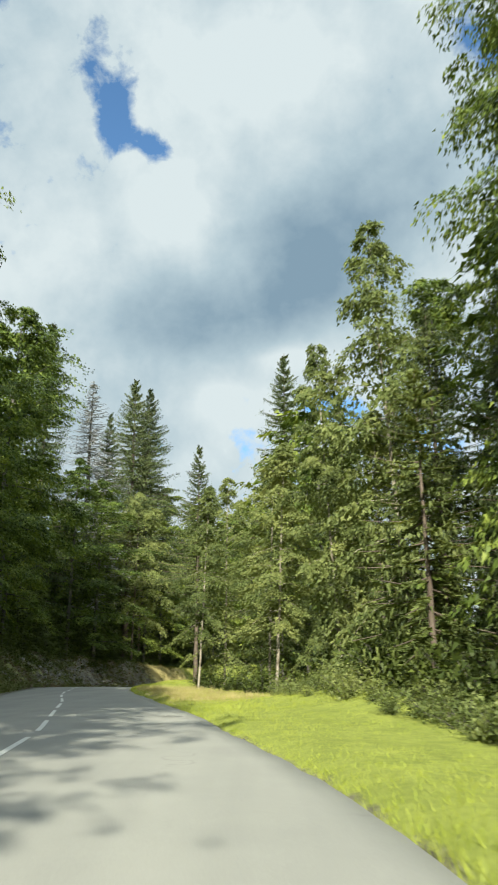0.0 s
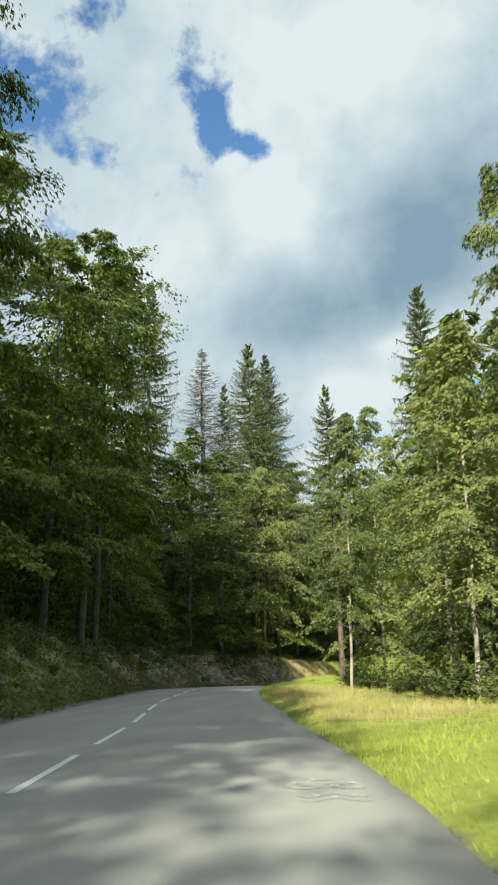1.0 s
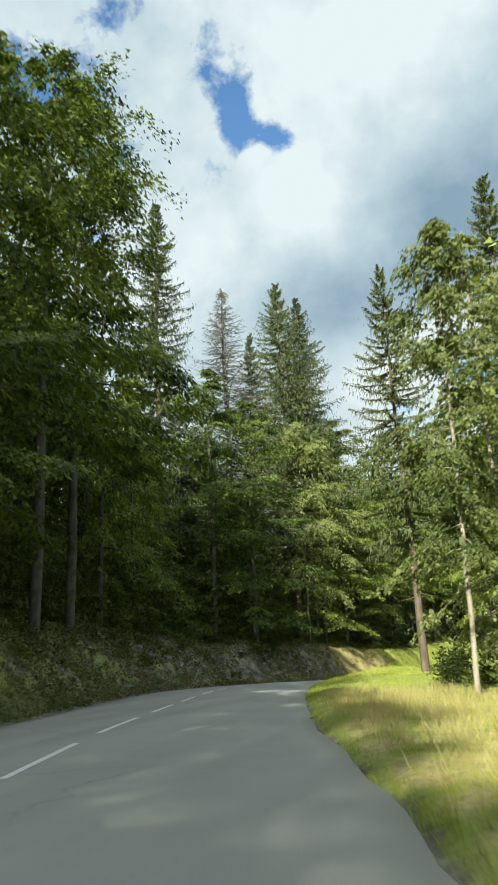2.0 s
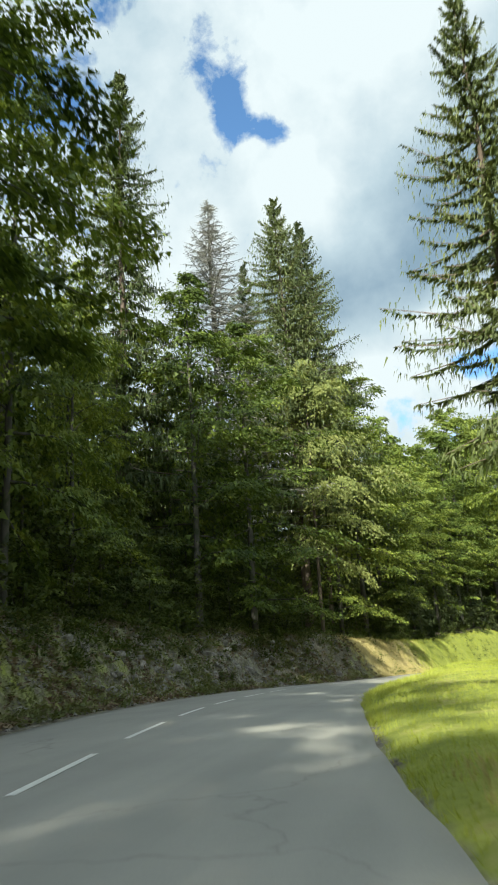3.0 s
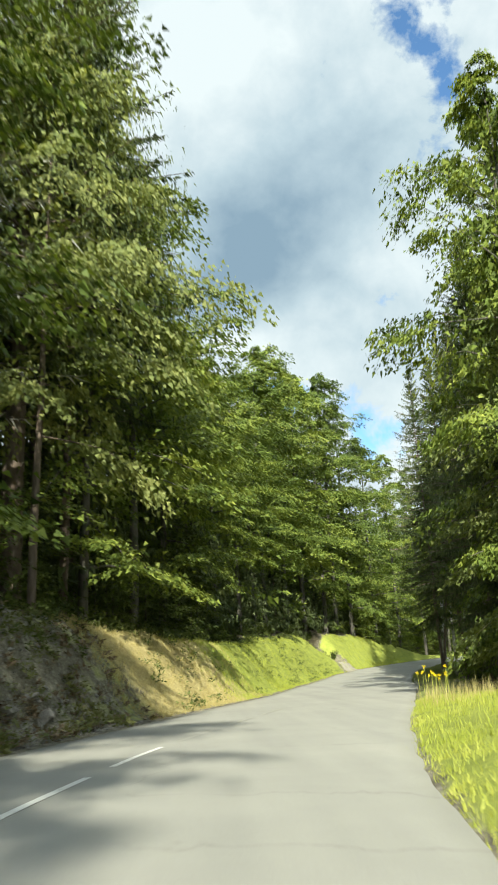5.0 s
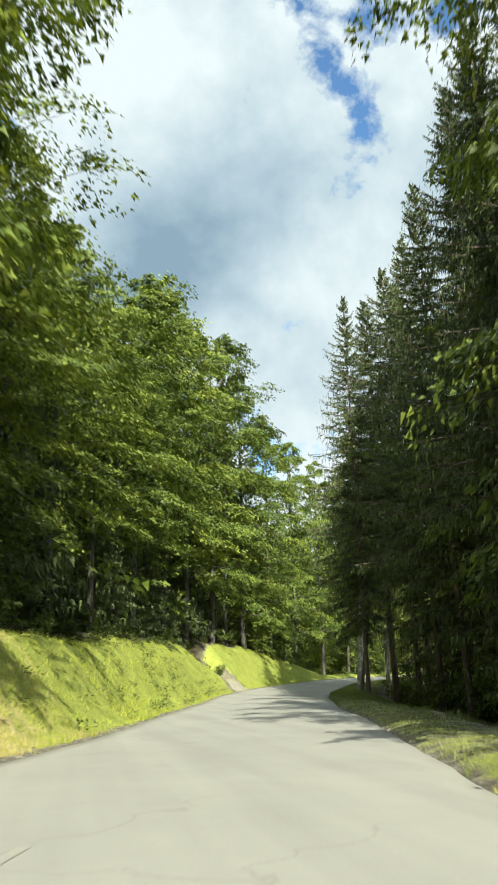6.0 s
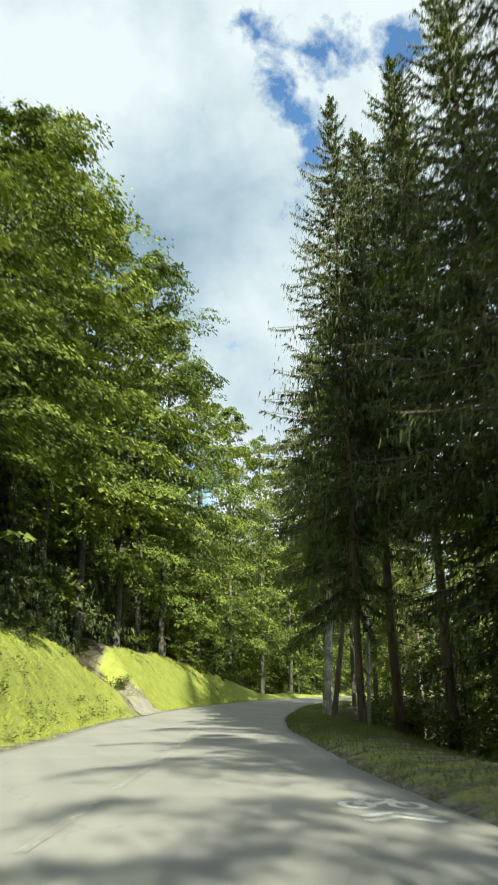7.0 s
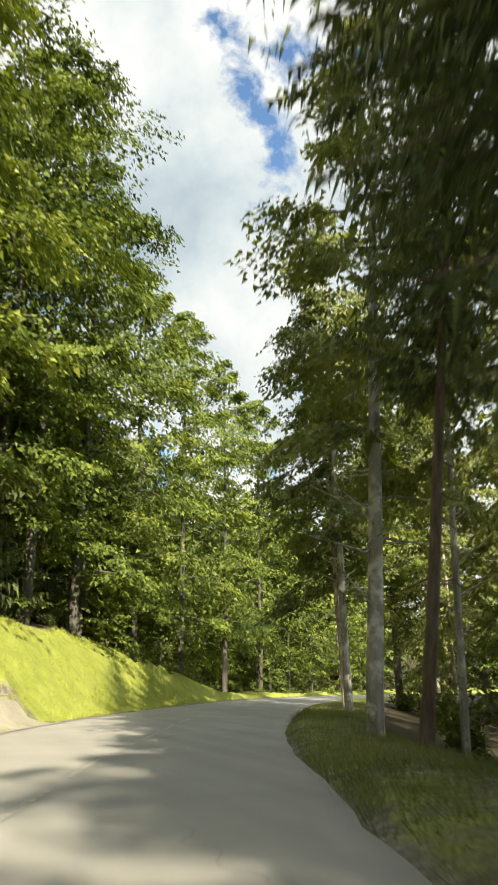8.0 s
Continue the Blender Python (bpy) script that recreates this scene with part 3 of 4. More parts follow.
def build_road():
    ys = np.arange(-80, 262, 0.75)
    us = np.linspace(0, 1, 17)
    v = []
    wob_r, wob_l = 0.07 * bumps(ys, ys * 0.3, 1.1) + 0.05 * bumps(ys, ys, 0.45), 0.07 * bumps(ys, ys * 0.3, 1.3, 4) + 0.04 * bumps(ys, ys, 0.5, 2)
    xl, xr, z = road_x(ys, -1) + wob_l, road_x(ys, 1) + wob_r, road_z(ys)
    for u in us:
        x = xl + (xr - xl) * u
        v.append(np.column_stack([x, ys, z + 0.05 * (1 - (2 * u - 1) ** 2)]))
    v = [np.column_stack([xl - 0.05, ys, z - 0.3])] + v + [np.column_stack([xr + 0.05, ys, z - 0.3])]
    n, k = len(ys), len(v)
    v = np.concatenate(v)
    f = [(j * n + i, (j + 1) * n + i, (j + 1) * n + i + 1, j * n + i + 1) for j in range(k - 1) for i in range(n - 1)]
    return tagged(new("road", mesh("road", v, f, ASPHALT, True)), "grey asphalt country road with worn broken edges", "road", kind="structure")


build_road()


def gravel_material():
    m, nt, b = material("gravel", 0.95)
    n = fbm(nt, world_pos(nt), 22.0, 4, 0.7)
    big = fbm(nt, world_pos(nt), 0.9, 3, 0.6)
    f = maths(nt, "ADD", maths(nt, "MULTIPLY", n, 0.6), maths(nt, "MULTIPLY", big, 0.4))
    nt.links.new(ramp(nt, f, [(0.35, (0.25, 0.23, 0.18)), (0.65, (0.47, 0.44, 0.37))]), b.inputs["Base Color"])
    bump(nt, b, n, 0.6, 0.03)
    return m


def build_track():
    """A pale gravel track that leaves the road through a gap in the bank."""
    us, vs = np.concatenate([[-0.12, 0.05, 0.2], np.linspace(0.45, 9.0, 24)]), np.linspace(-1, 1, 11)
    v = []
    for d in us:
        half = 2.1 + 1.3 * math.exp(-d / 0.9)
        for w in vs:
            y = 171.0 + half * w + 0.12 * d
            x = float(road_x(y, -1)) - d / float(slant(y))
            z = float(road_z(y)) + 0.014 if d < 0.3 else float(ground_z(x, y)) + 0.10
            v.append((x, y, z - 0.09 * abs(w) ** 4 * min(1.0, max(0.0, d))))
    n = len(vs)
    f = [(i * n + j, i * n + j + 1, (i + 1) * n + j + 1, (i + 1) * n + j) for i in range(len(us) - 1) for j in range(n - 1)]
    tagged(new("gravel_track", mesh("gravel_track", v, f, gravel_material(), True)), "pale gravel track leaving the road through the bank", "road", kind="structure")


build_track()


def road_surface(x, y):
    xl, xr = road_x(y, -1), road_x(y, 1)
    u = (x - xl) / (xr - xl)
    return road_z(y) + 0.05 * (1 - (2 * u - 1) ** 2)


def flat_strip(pts, width, lift=0.006):
    """A painted stroke along plan points, laid on the road."""
    pts = np.asarray(pts, float)
    t = unit(np.gradient(pts, axis=0))
    nrm = np.column_stack([-t[:, 1], t[:, 0]]) * width / 2
    a, b = pts + nrm, pts - nrm
    v = np.concatenate([np.column_stack([q, road_surface(q[:, 0], q[:, 1]) + lift]) for q in (a, b)])
    n = len(pts)
    return v, [(i, i + 1, n + i + 1, n + i) for i in range(n - 1)]


MIDLINE = [(-80, 1.8), (0, -2.0), (15.6, -4.2), (20.5, -5.25), (25.4, -6.3), (30.7, -7.4), (35.6, -8.65), (40.6, -9.85), (54.9, -12.45), (60.1, -13.2), (64.2, -13.7), (69, -14.0), (73.5, -13.95),
           (77.7, -13.65), (81.1, -12.8), (86, -12.2), (91, -11.4), (97, -9.9), (105, -7.4), (113.5, -4.9), (123, -2.0), (130, 0.3), (136.3, 2.4), (145.7, 5.2), (158, 9.2), (172, 14.8), (187, 22.3), (200, 30)]


def build_dashes():
    ys = np.arange(-60, 200, 0.1)
    k = np.hanning(61)
    xs = np.interp(np.arange(-70, 210, 0.1), [m[0] for m in MIDLINE], [m[1] for m in MIDLINE])
    xs = np.interp(ys, np.arange(-70, 210, 0.1), np.convolve(xs, k / k.sum(), "same"))
    run = np.concatenate([[0], np.cumsum(np.hypot(np.diff(xs), np.diff(ys)))])
    at = lambda s: np.column_stack([np.interp(s, run, xs), np.interp(s, run, ys)])
    line = tagged(new("centre_line"), "broken white centre line painted on asphalt", "road marking", kind="structure")
    starts = [(y, 5.1) for y in np.arange(0.9, 45, 4.95)] + [(y, 4.5) for y in (45.6, 50.3)] + [(y, 4.33) for y in np.arange(55.2, 70, 4.55)] + [(y, 4.33) for y in np.arange(72.6, 185, 4.1)]
    for y, pitch in starts:
        if 103 < y < 119:
            continue    # worn away
        a = np.interp(y, ys, run)
        v, f = flat_strip(at(np.linspace(a, a + pitch * 0.69, 9)), 0.11)
        part("dash", mesh("dash", v, f, PAINT if y < 90 else PAINT_WORN if y < 122 else PAINT_OLD), line)


build_dashes()


def bike_sign(x, y, head, k, paint):
    """Bicycle outline and double chevron, painted on the lane."""
    c, s = math.cos(radians(head)), math.sin(radians(head))
    put = lambda pts: [(x + k * (px * c + py * s), y + 1.07 * k * (py * c - px * s)) for px, py in pts]
    sign = tagged(new("bicycle_marking"), "white painted bicycle sign with chevrons on the lane", "road marking", "bicycle markings on the road", "structure")
    arc = lambda cx, cy, rad: [(cx + rad * math.cos(a), cy + 1.5 * rad * math.sin(a)) for a in np.linspace(0, 2 * math.pi, 25)]
    for name, pts, w in (("wheel", arc(-0.42, 0, 0.25), 0.1), ("wheel", arc(0.42, 0, 0.25), 0.1),
                         ("bike_frame", [(-0.42, 0), (-0.1, 0.05), (0.3, 0.6), (-0.22, 0.62), (-0.42, 0)], 0.1), ("handlebar", [(0.42, 0), (0.26, 0.75), (0.44, 0.8)], 0.1), ("saddle", [(-0.34, 0.75), (-0.12, 0.75)], 0.08),
                         ("chevron", [(-0.55, -1.25), (0.0, -0.8), (0.55, -1.25)], 0.18), ("chevron", [(-0.55, -1.65), (0.0, -1.2), (0.55, -1.65)], 0.18)):
        v, f = flat_strip(put(pts), w)
        part(name, mesh(name, v, f, paint), sign)


bike_sign(-2.12, 21.5, -13, 0.55, PAINT_OLD)
bike_sign(2.95, 127.5, 17, 0.68, PAINT_SIGN)

# ---- trees: a few of each kind, then copies at their places ----
rng = np.random.default_rng(7)


PLANTED = set()


def on_ground(x, y):
    return float(ground_z(x, y))


def plant(kinds, x, y, height, turn=None, wide=1.0, tilt=(0, 0)):
    """Stands one of the kinds at (x, y), scaled to the height."""
    ob, h0 = kinds
    k = height / h0
    turn = rng.uniform(0, 360) if turn is None else turn
    m = pose(x, y, on_ground(x, y) - 0.05) @ pose(0, 0, 0, tilt[0], tilt[1], 0) @ pose(0, 0, 0, 0, 0, turn) @ Matrix.Diagonal((k * wide, k * wide, k, 1))
    if ob.name not in PLANTED:
        PLANTED.add(ob.name)
        ob.matrix_basis = m
        return ob
    keep = ob.matrix_basis.copy()
    ob.matrix_basis = Matrix.Identity(4)
    c = copy_thing(ob, m)
    ob.matrix_basis = keep
    return c


def kind_of(name, meshes, h, label, category, group):
    return tree_thing(name, *meshes, label, category, group, ("woody_base", "foliage") if category == "shrub" else ("trunk", "crown")), h


T_SPRUCE, T_BEECH, T_BIRCH = "spruces of the forest", "beeches of the forest", "birches at the roadside"
SPRUCES = [kind_of("spruce_tree", spruce(s, 30, rch, gap=g, bare=b, top=tp, per=135, size=0.5, fat=0.38), 30, "tall dark green spruce with drooping branches", "tree", T_SPRUCE) for s, rch, g, b, tp in ((11, 5.8, 0.42, 0.24, 0.75), (12, 5.2, 0.46, 0.08, 0.8), (13, 6.0, 0.46, 0.04, 0.75))]
HIGH_SPRUCE = [kind_of("spruce_tree", spruce(s, 28, 5.6, gap=0.5, bare=b, per=125, top=0.75, size=0.5, fat=0.4, droop=0.7, curtain=0.5, thick=0.0055), 28, "tall spruce with a bare trunk and dead lower twigs", "tree", T_SPRUCE) for s, b in ((17, 0.30), (18, 0.16))]
# pale birch green instead of spruce needles: sunlight put into the fir's colour
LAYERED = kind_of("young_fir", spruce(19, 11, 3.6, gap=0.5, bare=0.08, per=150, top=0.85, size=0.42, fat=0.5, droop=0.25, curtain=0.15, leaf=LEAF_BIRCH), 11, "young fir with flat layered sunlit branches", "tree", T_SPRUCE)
OPEN_SPRUCE = kind_of("spruce_tree", spruce(15, 20, 4.3, gap=0.5, bare=0.28, per=170, top=0.8, size=0.42, fat=0.4, droop=0.7, curtain=0.45), 20, "slender spruce with loose layered branches", "tree", T_SPRUCE)
DEAD_SPRUCE = kind_of("dead_spruce", spruce(16, 38, 5.4, gap=0.42, bare=0.12, per=110, dead=True, top=0.8, size=0.9), 38, "dead grey-brown spruce with bare twigs", "tree", "dead spruces")
BEECHES = [kind_of("beech_tree", broadleaf(s, 20, rch, low=lo), 20, "leafy green beech at the edge of the forest", "tree", T_BEECH) for s, rch, lo in ((21, 5.4, 0.12), (22, 5.2, 0.30), (23, 5.8, 0.10), (24, 5.6, 0.26))]
HIGH_BEECH = kind_of("beech_tree", broadleaf(26, 20, 3.4, low=0.29, hang=0.25, tr=0.19, stubs=22, per=38, limbs=30, fill=700, mats=(BARK_GREY, LEAF_BIRCH)), 20, "beech with a pale lichen-covered trunk and high crown", "tree", T_BEECH)
# this crown too has its sunlight in the pale leaf colour
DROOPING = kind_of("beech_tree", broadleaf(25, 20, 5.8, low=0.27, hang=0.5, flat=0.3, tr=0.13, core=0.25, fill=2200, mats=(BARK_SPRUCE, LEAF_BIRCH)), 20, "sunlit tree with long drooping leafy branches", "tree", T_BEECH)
BIRCHES = [kind_of("birch_tree", broadleaf(s, 18, rch, low=lo, limbs=40, subs=10, per=38, leaf=0.16, hang=0.34, flat=0.4, mats=(BARK_BIRCH, LEAF_BIRCH), tr=0.105, fill=1100, core=0.33), 18, "slim pale-barked birch with light green leaves", "tree", T_BIRCH) for s, rch, lo in ((31, 3.0, 0.16), (32, 2.6, 0.25), (33, 3.4, 0.1))]
FAR_SPRUCES = [kind_of("spruce_tree", spruce(s, 30, 5.8, gap=0.85, bare=0.02, per=16, wooden=False, size=1.7, fat=0.5), 30, "dark green spruce deep in the forest", "tree", T_SPRUCE) for s in (61, 62)]
FAR_BEECHES = [kind_of("beech_tree", broadleaf(s, 20, 5.2, low=0.04, limbs=36, subs=6, per=8, leaf=0.46, fill=600, core=0.66, sides=3, twigs=False), 20, "dense green beech deeper in the forest", "tree", T_BEECH) for s in (63, 64, 65)]
MID_BEECHES = [kind_of("beech_tree", broadleaf(s, 20, 4.6, low=0.03, limbs=36, subs=8, per=27, leaf=0.25, fill=1100, core=0.4, sides=3, twigs=False), 20, "dense shady beech at the edge of the forest", "tree", T_BEECH) for s in (68, 69)]
MID_SPRUCES = [kind_of("spruce_tree", spruce(s, 26, 5.8, gap=0.6, bare=b, per=80, size=0.58, fat=0.36), 26, "dense dark spruce close to the road", "tree", T_SPRUCE) for s, b in ((66, 0.03), (67, 0.16))]
SHRUBS = [kind_of("shrub", shrub(s, 1.6, 1.2), 1.6, "leafy green shrub at the forest edge", "shrub", "shrubs of the forest edge") for s in (41, 42, 43)]
# brighter kind of the shrubs, with sunlight put into the leaf colour
SUN_TINTED_SHRUBS = [kind_of("shrub", shrub(s, 1.2, 1.1, stems=9, per=90, leaf=0.10, mat=LEAF_BIRCH), 1.2, "bright green sunlit shrub beside the grass verge", "shrub", "shrubs of the forest edge") for s in (44, 45)]
YOUNG = [kind_of("young_beech", broadleaf(s, 7, 2.9, low=0.03, limbs=24, subs=6, per=16, leaf=0.19, fill=450, core=0.3, sides=3, twigs=False, mats=(BARK_BEECH, LEAF_SHRUB)), 7, "low bushy young beech in the undergrowth", "tree", "young trees of the undergrowth") for s in (51, 52, 53)]
ALL_KINDS = SPRUCES + HIGH_SPRUCE + [OPEN_SPRUCE, LAYERED, HIGH_BEECH, DEAD_SPRUCE, DROOPING] + BEECHES + BIRCHES + FAR_SPRUCES + MID_SPRUCES + MID_BEECHES + FAR_BEECHES + SHRUBS + SUN_TINTED_SHRUBS + YOUNG


def pick(seq):
    return seq[int(rng.integers(len(seq)))]


# trees that stand out, and unseen ones added for their shade, with the height of their tops
for kind, x, y, top, wide in (
        # left, from the start to the bend; the first four are unseen, added to shade the road
        (MID_BEECHES[1], -9.6, -20.0, 33.0, 1.0), (MID_BEECHES[0], -9.8, -13.0, 31.0, 0.92), (MID_BEECHES[1], -10.2, -6.0, 30.0, 0.9), (MID_BEECHES[0], -10.8, 1.0, 28.5, 0.9), (BEECHES[2], -11.6, 8.5, 27.0, 0.85),
        (BEECHES[0], -13.0, 16.0, 31.0, 0.7), (BEECHES[2], -15.4, 24.0, 32.0, 0.58), (BEECHES[0], -16.6, 32.0, 31.5, 0.6), (BEECHES[2], -17.2, 38.5, 26.0, 0.8), (BEECHES[0], -18.0, 47.5, 26.0, 0.95), (BEECHES[1], -18.6, 53.5, 30.5, 0.85),
        (BEECHES[1], -20.2, 59.5, 31.0, 0.88), (BEECHES[0], -21.8, 66.5, 28.5, 0.65), (BEECHES[2], -22.6, 73.0, 20.0, 0.75), (SPRUCES[1], -25.3, 85.5, 45.0, 1.0), (BEECHES[0], -20.6, 85.0, 27.0, 0.95), (BEECHES[2], -18.8, 91.5, 26.0, 0.95),
        # spruce group above the bend
        (SPRUCES[0], -17.4, 105.5, 45.0, 1.15), (HIGH_SPRUCE[0], -15.8, 108.0, 36.0, 0.9), (DEAD_SPRUCE, -23.0, 100.5, 42.8, 1.8), (SPRUCES[0], -16.4, 112.0, 46.0, 1.1), (SPRUCES[1], -22.0, 110, 41.5, 0.95), (SPRUCES[2], -17.0, 116, 33.0, 0.9),
        (DROOPING, -15.9, 102.6, 27.0, 1.0), (BEECHES[2], -15.2, 109.0, 27.5, 0.9), (BEECHES[3], -13.6, 115.5, 31.0, 0.9), (BEECHES[0], -12.4, 122.0, 26.0, 0.95),
        # left, after the bend
        (BEECHES[3], -11.0, 128.5, 26.0, 0.78), (BEECHES[3], -9.0, 136.0, 27.0, 0.82), (BEECHES[1], -6.8, 143.0, 26.0, 0.85), (BEECHES[3], -5.0, 149.5, 27.0, 0.95), (BEECHES[1], -3.4, 156.5, 34.0, 0.9), (BEECHES[1], -1.8, 163.0, 40.0, 0.85),
        (BEECHES[1], 0.4, 169.0, 40.0, 0.85), (BEECHES[0], 3.6, 176.5, 42.0, 0.85), (BEECHES[3], 9.6, 185.0, 45.0, 0.72), (BEECHES[0], 7.4, 181.0, 40.0, 0.8), (BEECHES[2], 13.0, 191.0, 41.0, 0.8), (BEECHES[0], 18.4, 198.0, 37.0, 0.8), (BEECHES[2], 24.0, 205.0, 37.0, 0.75), (BEECHES[0], 31.0, 213.0, 36.5, 0.75),
        # right, by the clearing
        (BEECHES[2], 9.9, 19.0, 30.0, 0.5), (BEECHES[0], 11.4, 21.5, 31.0, 0.55), (BEECHES[2], 10.4, 16.6, 29.0, 0.5), (LAYERED, 5.3, 21.5, 10.5, 1.0), (BIRCHES[0], 4.5, 36.5, 19.0, 0.75), (BIRCHES[1], 1.4, 38.5, 14.0, 1.1), (BIRCHES[2], 7.2, 33.0, 24.5, 0.9), (BEECHES[1], 10.5, 38.0, 24.0, 0.8),
        (BIRCHES[1], -3.0, 46.0, 13.5, 0.9), (BIRCHES[2], -1.6, 50.5, 15.0, 0.95), (BIRCHES[0], 1.2, 46.0, 15.0, 1.1), (OPEN_SPRUCE, -4.4, 62.4, 20.8, 0.95), (SPRUCES[1], 4.4, 82.2, 39.0, 1.12),
        # right, after the clearing; the spruce at (10.5, 108.5) is unseen, added for its shade
        (BEECHES[2], 4.9, 107.6, 29.5, 0.64), (BEECHES[0], 1.7, 100.8, 25.0, 0.68), (MID_BEECHES[0], 10.0, 111.0, 28.0, 0.9), (BIRCHES[2], 2.8, 105.0, 19.0, 1.1), (HIGH_SPRUCE[0], 9.6, 124.0, 29.0, 0.95), (HIGH_SPRUCE[1], 13.2, 138.0, 29.5, 0.9), (HIGH_SPRUCE[0], 14.8, 144.5, 31.0, 1.0), (HIGH_SPRUCE[0], 18.2, 149.5, 33.0, 1.0), (MID_SPRUCES[0], 18.0, 143.0, 27.0, 0.9), (HIGH_SPRUCE[0], 15.3, 149.4, 31.0, 1.15), (HIGH_SPRUCE[1], 8.8, 115.5, 33.0, 0.9), (HIGH_SPRUCE[1], 15.0, 130.0, 31.0, 0.9), (HIGH_SPRUCE[1], 8.6, 120.5, 28.0, 0.85), (HIGH_SPRUCE[1], 6.6, 117.5, 27.0, 0.7), (HIGH_SPRUCE[1], 11.9, 146.0, 29.0, 0.8), (HIGH_SPRUCE[1], 11.0, 131.0, 28.5, 0.85), (MID_SPRUCES[0], 12.8, 123.0, 34.0, 0.9), (FAR_SPRUCES[0], 10.5, 108.5, 36.0, 1.0), (BEECHES[2], 11.0, 117.5, 28.0, 0.75), (BEECHES[0], 14.0, 127.0, 29.0, 0.75), (BEECHES[2], 17.2, 136.0, 27.0, 0.75), (BEECHES[1], 31.5, 183.0, 24.0, 0.9), (BEECHES[3], 26.0, 176.0, 22.0, 0.8),
        (BIRCHES[1], 24.5, 163.0, 20.0, 1.0), (HIGH_BEECH, 22.1, 172.0, 26.0, 0.75), (BIRCHES[1], 22.8, 173.4, 21.0, 1.0)):
    lean = (float(rng.uniform(-2.5, 2.5)), float(rng.uniform(-3, 3))) if kind in BIRCHES else (0, 0)
    plant(kind, x, y, top - on_ground(x, y), wide=wide, tilt=lean)
# leaning trunks at the edge of the inner bend
for kind, x, y, height, wide, turn, lean in ((HIGH_BEECH, 16.9, 161.0, 27.0, 1.0, 40, (0, 4)), (HIGH_SPRUCE[0], 15.2, 156.0, 28.0, 0.8, 130, (0, 8)), (HIGH_BEECH, 19.4, 160.4, 24.0, 0.55, 220, (0, 3))):
    plant(kind, x, y, height, turn, wide, lean)


def rows(side, y0, y1, every, depth, kinds, low, high, spread=1.2, wide=1.0):
    """A loose row of trees along one edge of the road."""
    y = y0
    while y < y1:
        yy = y + rng.uniform(-0.4, 0.4) * every
        d = max(depth - 1.2 * spread, depth + rng.normal(0, spread))
        x = road_x(yy, side) + side * d / slant(yy)
        plant(pick(kinds), float(x), float(yy), rng.uniform(low, high), wide=wide)
        y += every


# two unseen rows, mostly behind the start, added to shade road and left wood
rows(-1, -30, 2, 4.5, 9.5, FAR_BEECHES, 26, 30, 0.5, 0.8)
rows(-1, -30, 12, 5.5, 14.0, FAR_BEECHES, 27, 31, 0.6)
rows(-1, 0, 34, 6.0, 8.0, FAR_BEECHES, 15, 18, 0.6)
rows(-1, 12, 96, 7.0, 12.5, FAR_BEECHES, 17, 21, 1.5)
rows(-1, 96, 128, 5.0, 12.0, FAR_BEECHES, 15, 20, 1.0)
rows(-1, 24, 96, 5.6, 7.6, MID_BEECHES, 17, 23, 0.4, 0.75)
rows(-1, 50, 130, 12.0, 18.0, FAR_SPRUCES + FAR_BEECHES[:1], 17, 24, 2.0)
rows(-1, 128, 205, 4.0, 9.8, FAR_SPRUCES + FAR_SPRUCES + FAR_BEECHES[:1], 18, 25, 0.6)
rows(-1, 10, 97, 2.4, 5.9, YOUNG, 4, 8, 0.5)
rows(-1, 4, 128, 4.2, 8.6, FAR_SPRUCES, 15, 20, 0.6)
rows(-1, 102, 128, 3.0, 6.5, YOUNG, 4, 7, 0.6)
rows(-1, 150, 215, 4.2, 13.5, FAR_BEECHES, 24, 31, 0.8)
rows(-1, 124, 196, 3.4, 8.4, FAR_SPRUCES, 9, 13, 0.4, 0.8)
rows(-1, 124, 206, 2.8, 7.2, FAR_SPRUCES, 8, 14, 0.4, 0.85)
rows(-1, 186, 236, 3.0, 6.4, MID_BEECHES, 13, 20, 0.5, 0.9)
rows(-1, 176, 232, 3.2, 20.0, FAR_BEECHES, 26, 33, 1.0)
rows(-1, 6, 96, 1.7, 5.0, SHRUBS, 1.2, 2.8, 0.4)
rows(-1, 6, 96, 2.4, 2.6, SHRUBS, 0.3, 0.8, 0.8)
rows(-1, 104, 205, 2.8, 5.9, SHRUBS, 0.9, 2.0, 0.4)
rows(-1, 112, 166, 2.2, 4.6, SHRUBS, 0.4, 0.9, 0.3)
rows(-1, 92, 128, 1.6, 4.4, SHRUBS, 0.6, 1.4, 0.35)
rows(-1, 92, 126, 2.6, 5.4, YOUNG, 2.5, 4.5, 0.3)
rows(-1, 72, 97, 1.9, 5.0, YOUNG, 2.2, 4.6, 0.3)
rows(1, 12, 38, 5.0, 12.5, MID_SPRUCES[:1], 17, 22, 0.6)
rows(1, 0, 40, 5.0, 17.0, FAR_BEECHES + FAR_SPRUCES, 18, 24)
rows(1, 36, 60, 5.0, 11.5, BIRCHES, 11, 15)
rows(1, 64, 106, 5.5, 17.0, FAR_BEECHES + FAR_SPRUCES, 26, 33)
rows(1, 86, 108, 5.0, 13.0, FAR_BEECHES, 22, 28)
rows(1, 126, 150, 6.0, 10.0, MID_SPRUCES, 15, 19, 0.6, 0.9)
rows(1, 172, 205, 9.0, 8.5, BIRCHES, 16, 22, 0.8)
rows(1, 108, 146, 5.0, 12.5, FAR_BEECHES + FAR_SPRUCES, 13, 17, 1.5)
rows(1, 126, 160, 3.4, 9.5, YOUNG, 4, 8, 0.8)
